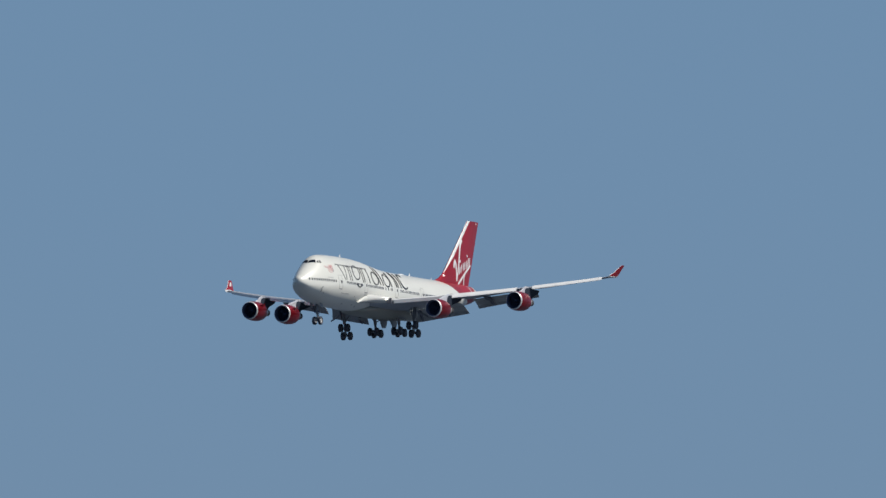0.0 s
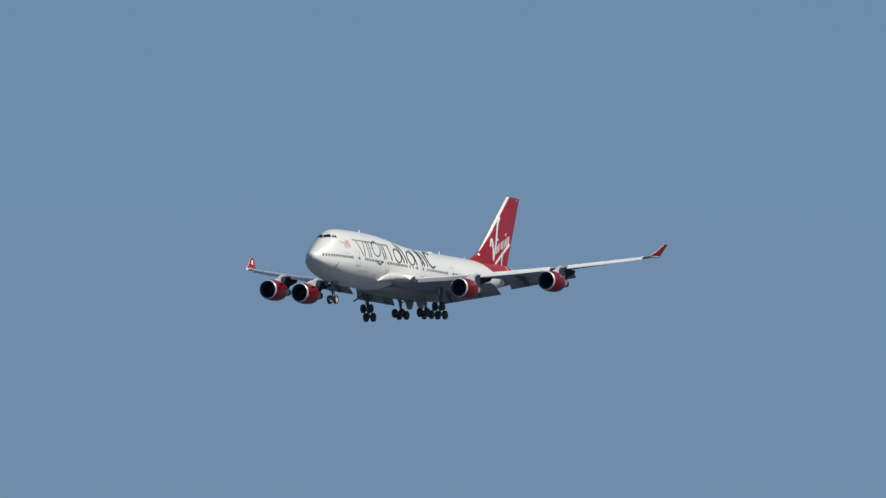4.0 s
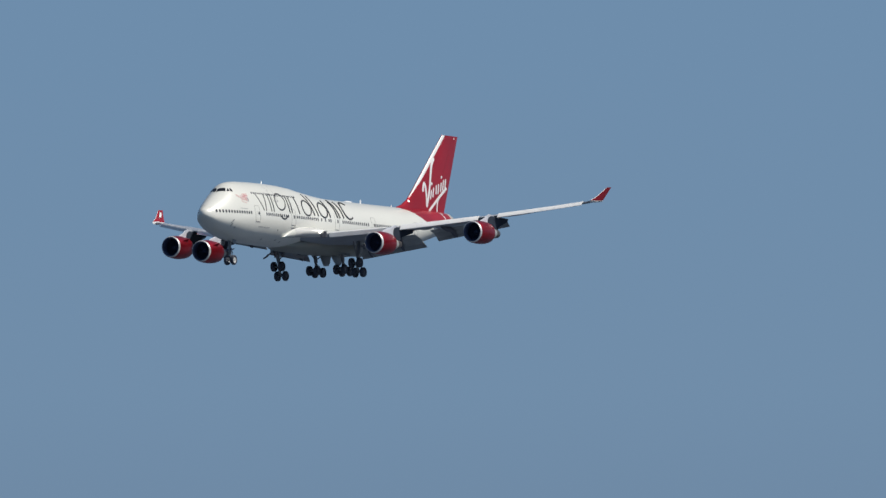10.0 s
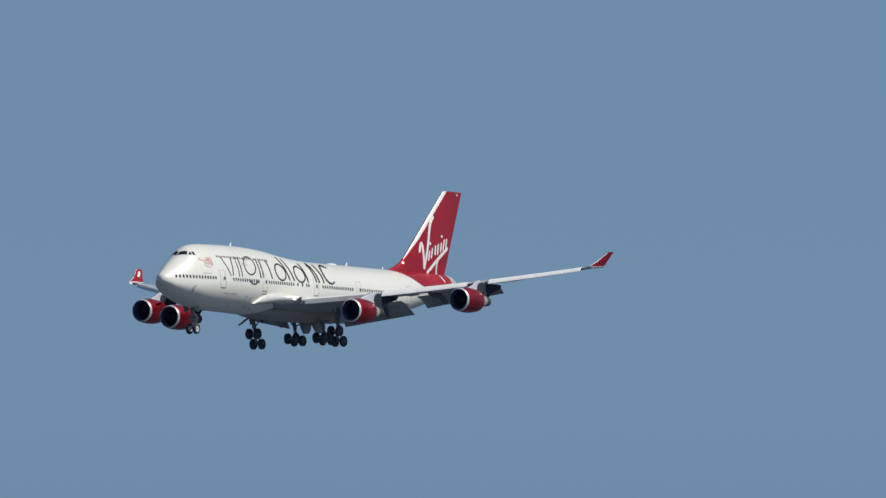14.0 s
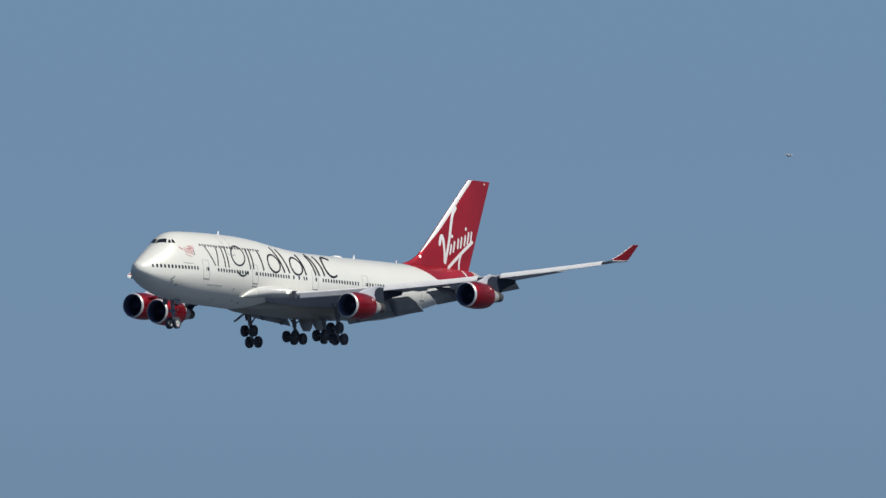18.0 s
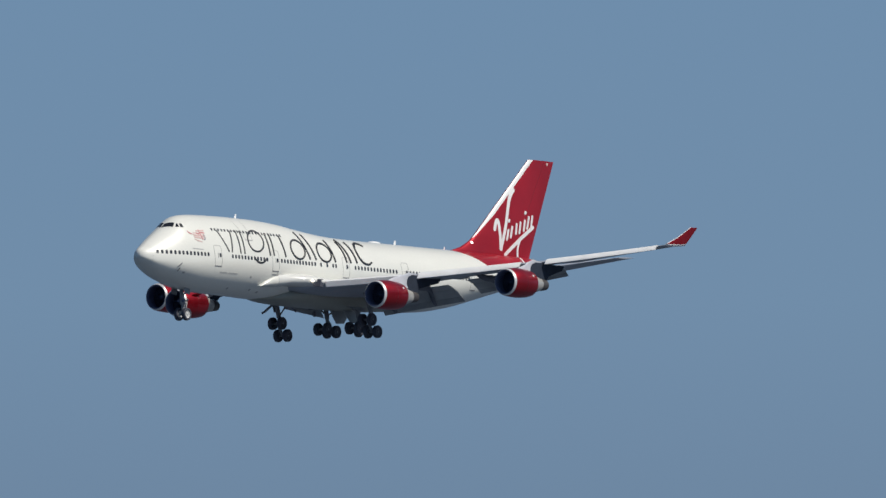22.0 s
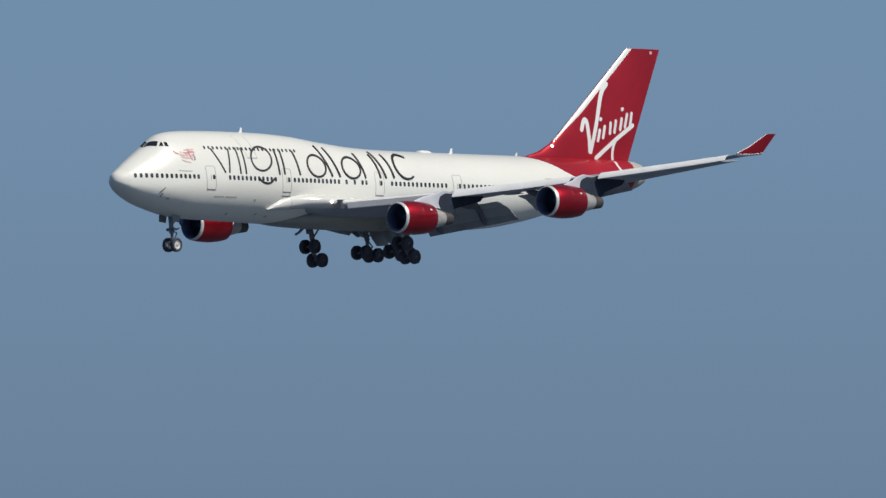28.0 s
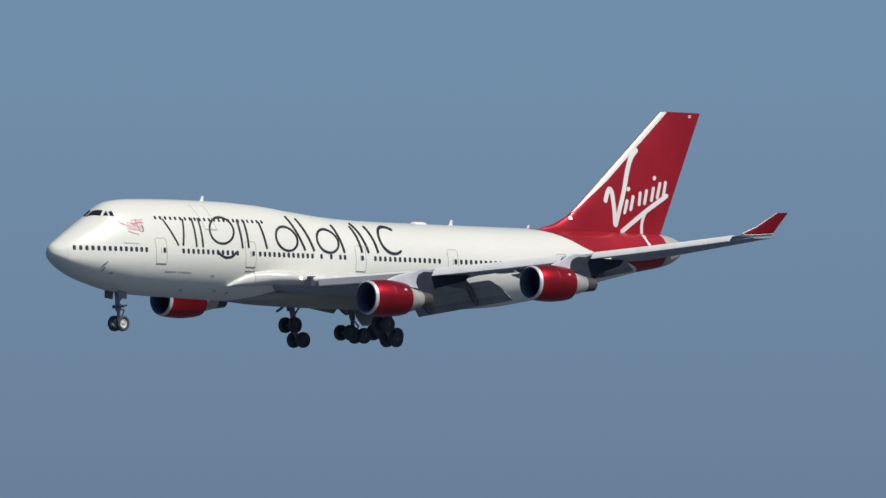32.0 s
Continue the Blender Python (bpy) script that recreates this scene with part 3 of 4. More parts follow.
def make_fin():
    zs = [3.2, 3.45, 3.62, 3.8, 4.0, 4.35, 4.7, 5.05, 5.4] + [5.4 + 7.96 * i / 12 for i in range(1, 13)]
    bm = blade([(V(lerp_lin(FIN_LE, z), 0, z), V(lerp_lin(FIN_TE, z), 0, z), fin_thick(z), Vector((0, 1, 0))) for z in zs], 22, 0.0)
    fin = part("tail_fin", bm, RED, plane, "tall swept red tail fin with white marks")
    for side in (1, -1):
        sk = lambda s, z, o, side=side: fin_skin(s, z, o, side)
        le = lambda z: lerp_lin(FIN_LE, z)
        # white band behind the leading edge
        bm = bmesh.new()
        rows = []
        for i in range(33):
            z = 5.0 + 8.34 * i / 32
            wd = 0.08 + 0.50 * min(1.0, (z - 5.0) / 2.5)
            a = le(z) + 0.01
            rows.append([sk(a, z, 0.012)] + [sk(a + wd * j / 5, z, 0.016) for j in range(1, 6)] + [sk(a + wd, z, 0.0)])
        loft(bm, rows, closed=False)
        part("white_edge_band", bm, MARK_WHITE, fin, "white band along the fin's leading edge")
        heights = iter(0.014 + 0.004 * k for k in range(20))
        def bar(width, *p):
            part("white_mark_bar", stroke(list(p), width, sk, next(heights), rounded=True), MARK_WHITE, fin, "plain white painted bar")
        def bow(width, *p):
            part("white_mark_bow", stroke(curve_through(p), width, sk, next(heights), rounded=True), MARK_WHITE, fin, "plain white painted bow")
        bow(0.44, (61.3, 10.15), (60.75, 9.5), (60.35, 8.4), (59.95, 6.7), (59.55, 5.3), (59.25, 4.15))
        bow(0.42, (58.05, 6.05), (58.25, 6.65), (58.5, 6.95), (58.72, 6.65), (58.85, 6.0), (58.98, 5.3), (59.15, 4.2))
        for s0, z0, s1, z1 in ((60.14, 5.15, 60.36, 6.05), (60.80, 5.42, 61.02, 6.4), (61.72, 5.85, 61.80, 6.72), (62.33, 5.95, 62.50, 6.92), (63.10, 6.22, 63.28, 7.15), (63.74, 6.45, 64.0, 7.55), (64.45, 6.62, 64.62, 7.65)):
            bar(0.32, (s0, z0), (s1, z1))
        for a, z in ((60.46, 7.02), (63.34, 7.98)):
            bar(0.34, (a - 0.02, z - 0.02), (a + 0.02, z + 0.02))
        bow(0.38, (64.8, 6.6), (63.9, 6.1), (62.67, 5.4), (61.2, 4.45), (59.95, 3.6))
        bow(0.30, (62.5, 5.3), (62.25, 4.8), (62.1, 4.2), (62.15, 3.5))
        part("fin_tip_mark", stroke([(66.98, 13.05), (67.3, 13.05)], 0.24, sk, 0.02), EMBLEM_PALE, fin, "small pale mark by the fin tip")
        part("fin_lamp", stroke([(54.45, 4.52), (54.51, 4.52)], 0.25, sk, 0.03, rounded=True), LAMP_GLASS, fin, "small lamp low on the fin, its sun glint glowing")
        # rudder hinge line
        part("rudder_seam", stroke([(61.6, 4.2), (66.6, 13.3)], 0.035, sk, 0.008), surface_dark_red, fin, "thin dark rudder seam")
    return fin


part("tail_stem_mark", stroke(curve_through([(61.85, 3.36), (61.62, 3.1), (61.65, 2.79), (61.85, 2.5)]), 0.26, body_skin, 0.02), MARK_WHITE, fuselage, "plain white painted stroke on the tail")
surface_dark_red = surface("dark_red_seam", (0.16, 0.005, 0.01), 0.5, vary=0.05)
make_fin()


# ---- tailplane ----
def make_tailplane(side):
    st = []
    for i in range(9):
        f = i / 8
        y = 1.0 + (11.08 - 1.0) * f
        le, te = 55.6 + (64.2 - 55.6) * f, 64.5 + (66.9 - 64.5) * f
        z = 1.75 + (3.3 - 1.75) * f
        th = 0.085 if f < 1 else 0.05
        st.append((V(le, side * y, z + 0.05 - 0.068 * (te - le)), V(te, side * y, z), th, Vector((0, 0, 1))))
    stab = part("tailplane", blade(st, 16, -0.005), WING_GREY, plane, "grey swept horizontal tailplane")
    bm = bmesh.new()
    a0, a1 = V(62.3, side * 2.2, 1.99), V(66.1, side * 10.7, 3.25)
    tube(bm, a0, a1, 0.05, 0.04, 6)
    part("elevator_hinge", bm, SEAM, stab, "dark elevator hinge line")


for side in (1, -1):
    make_tailplane(side)


# ---- wings ----
def wing_le(y):
    return 21.2 + 0.867 * (y - 3.25) + (0.45 if y < 30.2 else max(0.0, 0.45 - 0.5 * (y - 30.2)))


def wing_te(y):
    return lerp_lin([(0, 32.2), (3.25, 34.1), (11.6, 37.9), (20.7, 42.0), (21.4, 43.5), (31.0, 47.9)], y)


def wing_z(y):
    d = max(0.0, y - 3.25)
    return -1.35 + 0.1 * d + 0.0018 * d * d


THICK = [(0, 0.12), (5, 0.105), (9, 0.07), (12.4, 0.068), (31.4, 0.062)]
TRAIL = [(3.25, -0.85), (5, -0.75), (7.3, -0.2), (9.5, 0.08), (20, 0.10), (25, 0.12), (30, 0.0), (31.4, -0.1)]  # drop of the trailing edge


def wing_point(y, x, side, drop=0.0):
    """On the chord plane: x from 0 at the clean leading edge to 1 at the trailing edge."""
    le, te = wing_le(y), wing_te(y)
    return V(le + (te - le) * x, side * y, wing_z(y) + (lerp_lin(TRAIL, y) - wing_sag(y)) * x + drop)


def wing_sag(y):
    """How far the chord lies below the crest of the leading edge."""
    return -0.56 * lerp_lin(THICK, y) * (wing_te(y) - wing_le(y)) * lerp_lin([(0, 0.3), (4.5, 0.6), (8, 1.0), (31.4, 1.0)], y)


def make_wing(side):
    ys = [1.5, 3.25, 5, 7, 9, 11, 12.4, 14, 16, 18, 20, 20.7, 21.4, 24, 26, 28, 30, 30.6, 31.0]
    st = []
    for y in ys:
        th = lerp_lin(THICK, y)
        sag = wing_sag(y)
        st.append((wing_point(y, 0, side, sag), wing_point(y, 1, side, sag), th, Vector((0, 0, 1))))
    wing = part("wing", blade(st, 22, 0.004), WING_GREY, plane, "long swept pale grey wing, flexed upwards")

    # root glove that swells out of the body ahead of the wing
    out = [(16.4, 2.74), (17.4, 3.06), (18.7, 3.30), (20.1, 3.62), (21.5, 4.25), (22.2, 4.8), (22.6, 5.1), (23.0, 5.38), (24.5, 5.5), (30, 5.2)]
    crest = [(16.4, -2.02), (17.1, -1.45), (17.9, -1.0), (18.7, -0.76), (20.1, -0.62), (22.2, -0.56), (23.5, -0.72), (30, -1.2)]
    keel = [(16.4, -2.12), (18.7, -2.03), (20.5, -1.86), (22.5, -1.95), (24.5, -2.05), (30, -1.9)]

    def root_loft(stations):
        bm = bmesh.new()
        rings = []
        for q in stations:
            a, zt, zb = lerp_lin(out, q) - 2.4, lerp_lin(crest, q), lerp_lin(keel, q)
            ring = []
            for k in range(19):
                w = math.pi / 2 - math.pi * k / 18
                ca, sa = math.cos(w), math.sin(w)
                ring.append(V(q, side * (2.4 + a * abs(ca) ** 0.8), (zt + zb) / 2 + (zt - zb) / 2 * math.copysign(abs(sa) ** 0.9, sa)))
            rings.append(ring)
        loft(bm, rings, cap_a=True, cap_b=True)
        return bm

    part("root_fairing", root_loft([16.4, 16.7, 17.0, 17.4, 17.8, 18.2, 18.68]), WHITE, wing, "cream pointed fairing ahead of the wing root")
    part("wing_root_glove", root_loft([18.7, 19.2, 19.7, 20.2, 20.7, 21.2, 21.6, 22.0, 22.3, 22.6, 22.9, 23.2, 24.5, 27, 30]), GLOVE_WHITE, wing, "pale rounded wing-root leading edge")

    # leading-edge flaps, each a drooped curved panel
    panels = run_panels([(5.45, 11.0, 3), (12.35, 19.9, 5), (21.75, 29.95, 6)])
    for a, b in panels:
        bm = bmesh.new()
        rows = []
        for y in (a, (a + b) / 2, b):
            c = 1.0 if y < 12 else lerp_lin([(12, 0.98), (20, 0.80), (30, 0.66)], y)
            p = wing_point(y, 0.0, side, -0.10 if y < 12 else -0.03)
            if y < 12:
                face = [(-0.24, 0.06), (-0.02, 0.05), (0.16, -0.01), (0.28, -0.12), (0.26, -0.20), (0.16, -0.60), (0.10, -0.66)]
            else:
                face = [(-0.24, 0.06), (-0.04, 0.05), (0.14 * c, -0.05 * c), (0.34 * c, -0.27 * c), (0.50 * c, -0.52 * c), (0.53 * c, -0.62 * c), (0.50 * c, -0.66 * c)]
            rows.append([p + Vector((f, 0, h)) for f, h in face] + [p + Vector((f - 0.06, 0, h - 0.02 * (1 - k / 6))) for k, (f, h) in reversed(list(enumerate(face)))])
        loft(bm, rows, cap_a=True, cap_b=True)
        part("leading_edge_flap", bm, SLAT_WHITE, wing, "lowered pale leading-edge flap panel", sharp=22.0)

    # trailing-edge flaps in three slotted pieces, steeper one after another
    flap_ends = (((3.75, V(35.45, side * 3.75, -3.97)), (11.1, V(38.75, side * 11.1, -2.6))), ((12.15, V(39.89, side * 12.15, -1.84)), (20.6, V(42.9, side * 20.6, -0.22))))
    for (y0, e0), (y1, e1) in flap_ends:
        def chain(y, u):
            k = (y - y0) / (y1 - y0)
            a = wing_point(y, 1.0, side, wing_sag(y)) + Vector((0.6, 0, -lerp_lin([(5.5, 0.18), (7.0, 0.28), (7.9, 0.52), (11.1, 0.62), (12, 0.36), (20.6, 0.25)], y)))
            b = e0.lerp(e1, k)
            return Vector((a.x + (b.x - a.x) * u ** 0.82, side * y, a.z + (b.z - a.z) * u ** 1.35))
        for u0, u1, name in ((0.0, 0.37, "fore_flap"), (0.35, 0.77, "mid_flap"), (0.755, 1.0, "aft_flap")):
            st = []
            skew = 0.75 if y1 < 12 else 0.0  # the inboard flap's outer end is cut on the slant
            for f in run(0.0, 1.0, 5):
                le, te = (chain(y0 + (y1 - skew * (1 - u) - y0) * f, u) for u in (u0, u1))
                d = (te - le).normalized()
                st.append((le, te, 0.11, Vector((-d.z, 0, d.x)) * (-1 if d.x < 0 else 1)))
            part(name, blade(st, 12, 0.03), FLAP_PALE if name != "aft_flap" else FLAP_GREY, wing, "lowered grey trailing-edge flap section")
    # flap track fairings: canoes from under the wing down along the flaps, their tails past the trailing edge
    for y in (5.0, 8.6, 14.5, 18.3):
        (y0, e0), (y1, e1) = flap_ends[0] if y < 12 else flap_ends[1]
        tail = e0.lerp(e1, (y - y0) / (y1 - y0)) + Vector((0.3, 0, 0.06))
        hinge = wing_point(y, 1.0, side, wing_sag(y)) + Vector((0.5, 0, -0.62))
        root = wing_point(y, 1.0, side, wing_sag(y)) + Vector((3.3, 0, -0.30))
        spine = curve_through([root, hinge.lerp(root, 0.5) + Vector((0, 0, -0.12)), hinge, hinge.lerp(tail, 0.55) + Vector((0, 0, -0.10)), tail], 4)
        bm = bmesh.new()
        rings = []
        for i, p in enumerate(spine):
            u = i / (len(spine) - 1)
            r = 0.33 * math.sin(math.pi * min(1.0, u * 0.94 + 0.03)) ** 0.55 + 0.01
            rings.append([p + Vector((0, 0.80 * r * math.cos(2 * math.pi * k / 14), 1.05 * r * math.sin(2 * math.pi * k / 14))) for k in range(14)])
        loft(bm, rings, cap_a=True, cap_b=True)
        part("flap_track_fairing", bm, CANOE_SHADE, wing, "canoe-shaped flap track fairing, grey deepened as shade")
    # inboard aileron between the flaps, outer aileron seam
    bm = blade([(wing_point(y, 0.86, side, wing_sag(y)), wing_point(y, 1.0, side, wing_sag(y)) + Vector((-0.3, 0, -0.12)), 0.10, Vector((0, 0, 1))) for y in (11.2, 12.1)], 10, 0.0)
    part("inboard_aileron", bm, FLAP_GREY, wing, "grey inboard aileron")
    # winglet
    st = []
    for le, te, th in (((44.6, 31.0, 2.62), (47.9, 31.0, 2.68), 0.07), ((44.7, 31.12, 2.74), (47.95, 31.12, 2.84), 0.06), ((45.95, 31.36, 3.3), (48.2, 31.36, 3.34), 0.05), ((47.65, 31.86, 4.45), (48.85, 31.86, 4.5), 0.045)):
        st.append((V(le[0], side * le[1], le[2]), V(te[0], side * te[1], te[2]), th, Vector((0, 1, -0.46 * side)).normalized()))
    wl = part("winglet", blade(st[1:], 12, 0.0), RED, wing, "red upturned winglet with white inner mark")
    part("winglet_root", blade([(st[0][0], st[0][1], 0.09, Vector((0, 0, 1))), (st[1][0], st[1][1], 0.085, Vector((0, 0.6 * -side, 0.8)))], 12, 0.0), SLAT_WHITE, wing, "pale curved winglet root")
    bm = bmesh.new()
    for a, b in zip(st[1:], st[2:]):
        tube(bm, a[0] + Vector((-0.05, 0, 0)), b[0] + Vector((-0.05, 0, 0)), 0.04, 0.035 if b is not st[-1] else 0.025, 8)
    part("winglet_edge", bm, SLAT_WHITE, wl, "pale leading edge of the winglet")
    bm = bmesh.new()
    tube(bm, st[1][0], st[1][1], 0.05, 0.035, 8)
    part("winglet_base_strip", bm, PYLON_GREY, wl, "pale strip along the winglet's foot")
    bm = bmesh.new()
    pts = [V(46.9, side * 31.45, 3.5), V(47.45, side * 31.43, 3.46), V(48.05, side * 31.72, 4.12), V(47.65, side * 31.73, 4.16)]
    plate(bm, [p + Vector((0, -side * 0.11, 0.02)) for p in pts], Vector((0, -side * 0.02, 0)))
    part("winglet_mark", bm, MARK_WHITE, wl, "small white patch on the winglet's inner face")
    # landing lamps at the root
    bm = lathe([(0, 0), (0.02, 0.08), (0.05, 0.105), (0.12, 0.105), (0.13, 0)], (22.0, side * 4.86, -1.3), 14)
    part("landing_lamp", bm, LANDING_LIGHT, wing, "lit white landing lamp in the wing root")
    # dark plate that stands for the shade inside the gap by the root flap
    bm = bmesh.new()
    plate(bm, [V(22.35, side * 4.75, -1.14), V(22.72, side * 5.3, -1.10), V(22.67, side * 5.33, -1.86), V(22.3, side * 4.78, -1.82)], Vector((-0.5, 0, 0)))
    part("flap_gap_shade", bm, TYRE, wing, "dark plate for the shaded gap beside the root flap")
    # seams along the spars
    for x in (0.16, 0.62):
        bm = bmesh.new()
        for a, b in zip(run(5, 30, 12), run(5, 30, 12)[1:]):
            pa, pb = wing_point(a, x, side), wing_point(b, x, side)
            ta, tb = (lower_depth(a, x), lower_depth(b, x))
            tube(bm, pa + Vector((0, 0, wing_sag(a) - ta)), pb + Vector((0, 0, wing_sag(b) - tb)), 0.03, 0.03, 5)
        part("spar_seam", bm, SEAM, wing, "thin dark seam along the wing's underside")
    return wing


def lower_depth(y, x):
    c = wing_te(y) - wing_le(y)
    th = lerp_lin(THICK, y)
    h = 5 * (0.2969 * math.sqrt(x) - 0.126 * x - 0.3516 * x * x + 0.2843 * x ** 3 - 0.1015 * x ** 4) * 0.5
    return c * (h * 2 * th - 4 * 0.004 * x * (1 - x))


def run_panels(spans):
    out = []
    for a, b, n in spans:
        e = [a + (b - a) * i / n for i in range(n + 1)]
        out += [(p + 0.012, q - 0.012) for p, q in zip(e, e[1:])]
    return out


for side in (1, -1):
    make_wing(side)


# ---- engines ----
def make_engine(s, y, z):
    """A high-bypass turbofan: s is the plane of the intake lip."""
    c = (s, y, z)
    cowl = part("engine", lathe([(0.27, 1.317), (0.36, 1.335), (0.8, 1.385), (1.6, 1.43), (2.4, 1.42), (3.3, 1.34), (3.92, 1.22), (3.94, 1.16), (3.3, 1.22), (2.6, 1.24)], c, 48, squash=1.04), ENGINE_RED, plane, "glossy red engine cowling with bright metal lip")
    part("intake_lip", lathe([(0.266, 1.315), (0.2, 1.305), (0.08, 1.265), (0.02, 1.22), (0.005, 1.195)], c, 48, squash=1.04), ALUMINIUM, cowl, "bright bare-metal intake lip")
    # dark from the lip's crest inwards, for the shade on its inner half
    part("intake_duct", lathe([(0.005, 1.193), (0.0, 1.17), (0.02, 1.13), (0.08, 1.09), (0.3, 1.05), (0.7, 1.05), (1.25, 1.16)], c, 40, squash=1.04), LINER, cowl, "intake duct painted dark blue for its shade")
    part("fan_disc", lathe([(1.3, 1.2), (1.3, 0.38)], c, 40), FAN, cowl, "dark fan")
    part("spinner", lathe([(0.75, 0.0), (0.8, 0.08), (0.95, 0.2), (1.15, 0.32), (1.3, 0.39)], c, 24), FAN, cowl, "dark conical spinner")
    blade_bm = bmesh.new()
    at_fan = lambda w, r, x: Vector((-1.018 * x, r * math.cos(w), r * math.sin(w)))
    plate(blade_bm, [at_fan(0.0, 0.38, 1.28), at_fan(0.05, 1.13, 1.22), at_fan(0.18, 1.13, 1.05), at_fan(0.16, 0.38, 1.12)], Vector((-0.02, 0, 0)))
    first = part("fan_blade", blade_bm, FAN, cowl, smooth=False)
    first.matrix_local = pose(*V(s, y, z))
    for k in range(1, 24):
        shared("fan_blade", first.data, cowl, pose(*V(s, y, z), 15.0 * k))
    part("core_cowl", lathe([(2.8, 0.98), (3.7, 1.0), (4.3, 0.93), (5.0, 0.77), (5.65, 0.61)], c, 36), CORE_METAL, cowl, "pale bare-metal core cowling")
    part("nozzle", lathe([(5.63, 0.63), (6.65, 0.50), (6.65, 0.46), (5.6, 0.5)], c, 30), NOZZLE, cowl, "dark burnt exhaust nozzle")
    part("exhaust_plug", lathe([(6.0, 0.34), (6.6, 0.28), (7.1, 0.05), (7.12, 0)], c, 20), NOZZLE, cowl, "dark exhaust plug")
    bm = bmesh.new()
    w = -math.copysign(1, y)
    plate(bm, [V(s + 1.0, y + w * 1.20, z + 0.70), V(s + 2.3, y + w * 1.20, z + 0.72), V(s + 2.3, y + w * 1.62, z + 0.98), V(s + 1.6, y + w * 1.60, z + 0.95)], Vector((0, 0, 0.03)))
    part("nacelle_strake", bm, RED, cowl, "small red strake on the cowling")
    side = math.copysign(1, y)
    bm = bmesh.new()
    rows = []
    for u in range(4):
        a = s + 2.95 + 0.08 * u
        rows.append([V(a, y + side * 1.40 * math.cos(w), z + 1.425 * math.sin(w)) for w in (0.44, 0.485, 0.53, 0.575)])
    loft(bm, rows, closed=False)
    bmesh.ops.solidify(bm, geom=list(bm.faces), thickness=0.012)
    part("cowl_vent", bm, MARK_WHITE, cowl, "small white vent flush with the cowling")
    part("cowl_seam", lathe([(1.98, 1.43), (2.0, 1.437), (2.02, 1.43)], c, 40, squash=1.04), surface_dark_red, cowl, "thin seam round the cowling")
    # pylon from the cowling's crown to the wing
    ay = abs(y)
    le, te = wing_le(ay), wing_te(ay)
    zw = wing_z(ay)
    fwd = Vector((0, 1, 0))
    cut = le - 1.3
    st = [(V(s + 1.6, y, z + 1.2), V(cut + 0.15, y, z + 0.8), 0.06, fwd), (V(s + 2.3, y, z + 1.5), V(cut - 0.25, y, z + 1.3), 0.07, fwd),
          (V(s + 3.3, y, (z + 1.5 + zw - 0.5) / 2 + 0.1), V(cut - 0.2, y, (z + 1.3 + zw - 0.6) / 2), 0.08, fwd), (V(le - 2.3, y, zw - 0.36), V(cut + 0.2, y, zw - 0.55), 0.09, fwd), (V(le - 1.5, y, zw - 0.10), V(le + 0.3, y, zw - 0.2), 0.09, fwd)]
    pylon = part("pylon", blade(st, 14, 0.0), PYLON_GREY, plane, "pale engine pylon under the wing")
    # rear half, much darker and bluer than the pale front
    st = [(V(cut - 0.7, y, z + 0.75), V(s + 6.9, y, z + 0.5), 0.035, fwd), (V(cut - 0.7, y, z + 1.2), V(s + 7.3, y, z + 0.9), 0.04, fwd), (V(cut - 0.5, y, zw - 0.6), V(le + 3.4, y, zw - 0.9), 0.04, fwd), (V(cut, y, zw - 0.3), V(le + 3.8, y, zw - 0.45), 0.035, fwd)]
    part("pylon_rear", blade(st, 14, 0.0), PYLON_DARK, pylon, "dark rear half of the pylon")
    return cowl


for y, s, z in ((12.2, 22.35, -2.81), (21.35, 31.3, -1.43), (-12.2, 22.35, -2.81), (-21.35, 31.3, -1.43)):
    make_engine(s, y, z)


# ---- landing gear ----
def tyre_mesh(r, w):
    prof = [(-w / 2 * a, r * b) for a, b in ((0.62, 0.56), (0.9, 0.66), (1.0, 0.78), (0.95, 0.90), (0.75, 0.975), (0.4, 1.0))]
    prof = prof + [(-a, b) for a, b in reversed(prof)]
    bm = bmesh.new()
    n = 28
    loft(bm, [[Vector((b * math.cos(2 * math.pi * k / n), a, b * math.sin(2 * math.pi * k / n))) for k in range(n)] for a, b in prof])
    return bm


def hub_mesh(r, w):
    prof = [(-w * 0.30, 0.0), (-w * 0.36, r * 0.14), (-w * 0.30, r * 0.22), (-w * 0.22, r * 0.3), (-w * 0.26, r * 0.46), (-w * 0.36, r * 0.58), (w * 0.36, r * 0.58), (w * 0.26, r * 0.46), (w * 0.22, r * 0.3), (w * 0.3, r * 0.22), (w * 0.36, r * 0.14), (w * 0.30, 0.0)]
    bm = bmesh.new()
    n = 20
    loft(bm, [[Vector((b * math.cos(2 * math.pi * k / n), a, b * math.sin(2 * math.pi * k / n))) for k in range(n)] for a, b in prof])
    return clean(bm, 1e-3)


WHEELS = {}


def wheel(place, parent, r=0.63, w=0.46):
    if r not in WHEELS:
        WHEELS[r] = (part("tyre", tyre_mesh(r, w), TYRE, parent, "black rubber tyre"), part("wheel_hub", hub_mesh(r, w), HUB if r < 0.625 else SHADED_HUB, parent, "pale metal wheel hub" if r < 0.625 else "wheel hub painted dark for its shade"))
        for o in WHEELS[r]:
            o.location = place
        return
    for o in WHEELS[r]:
        shared(o.name.split(".")[0], o.data, parent, Matrix.Translation(place), o["label"])


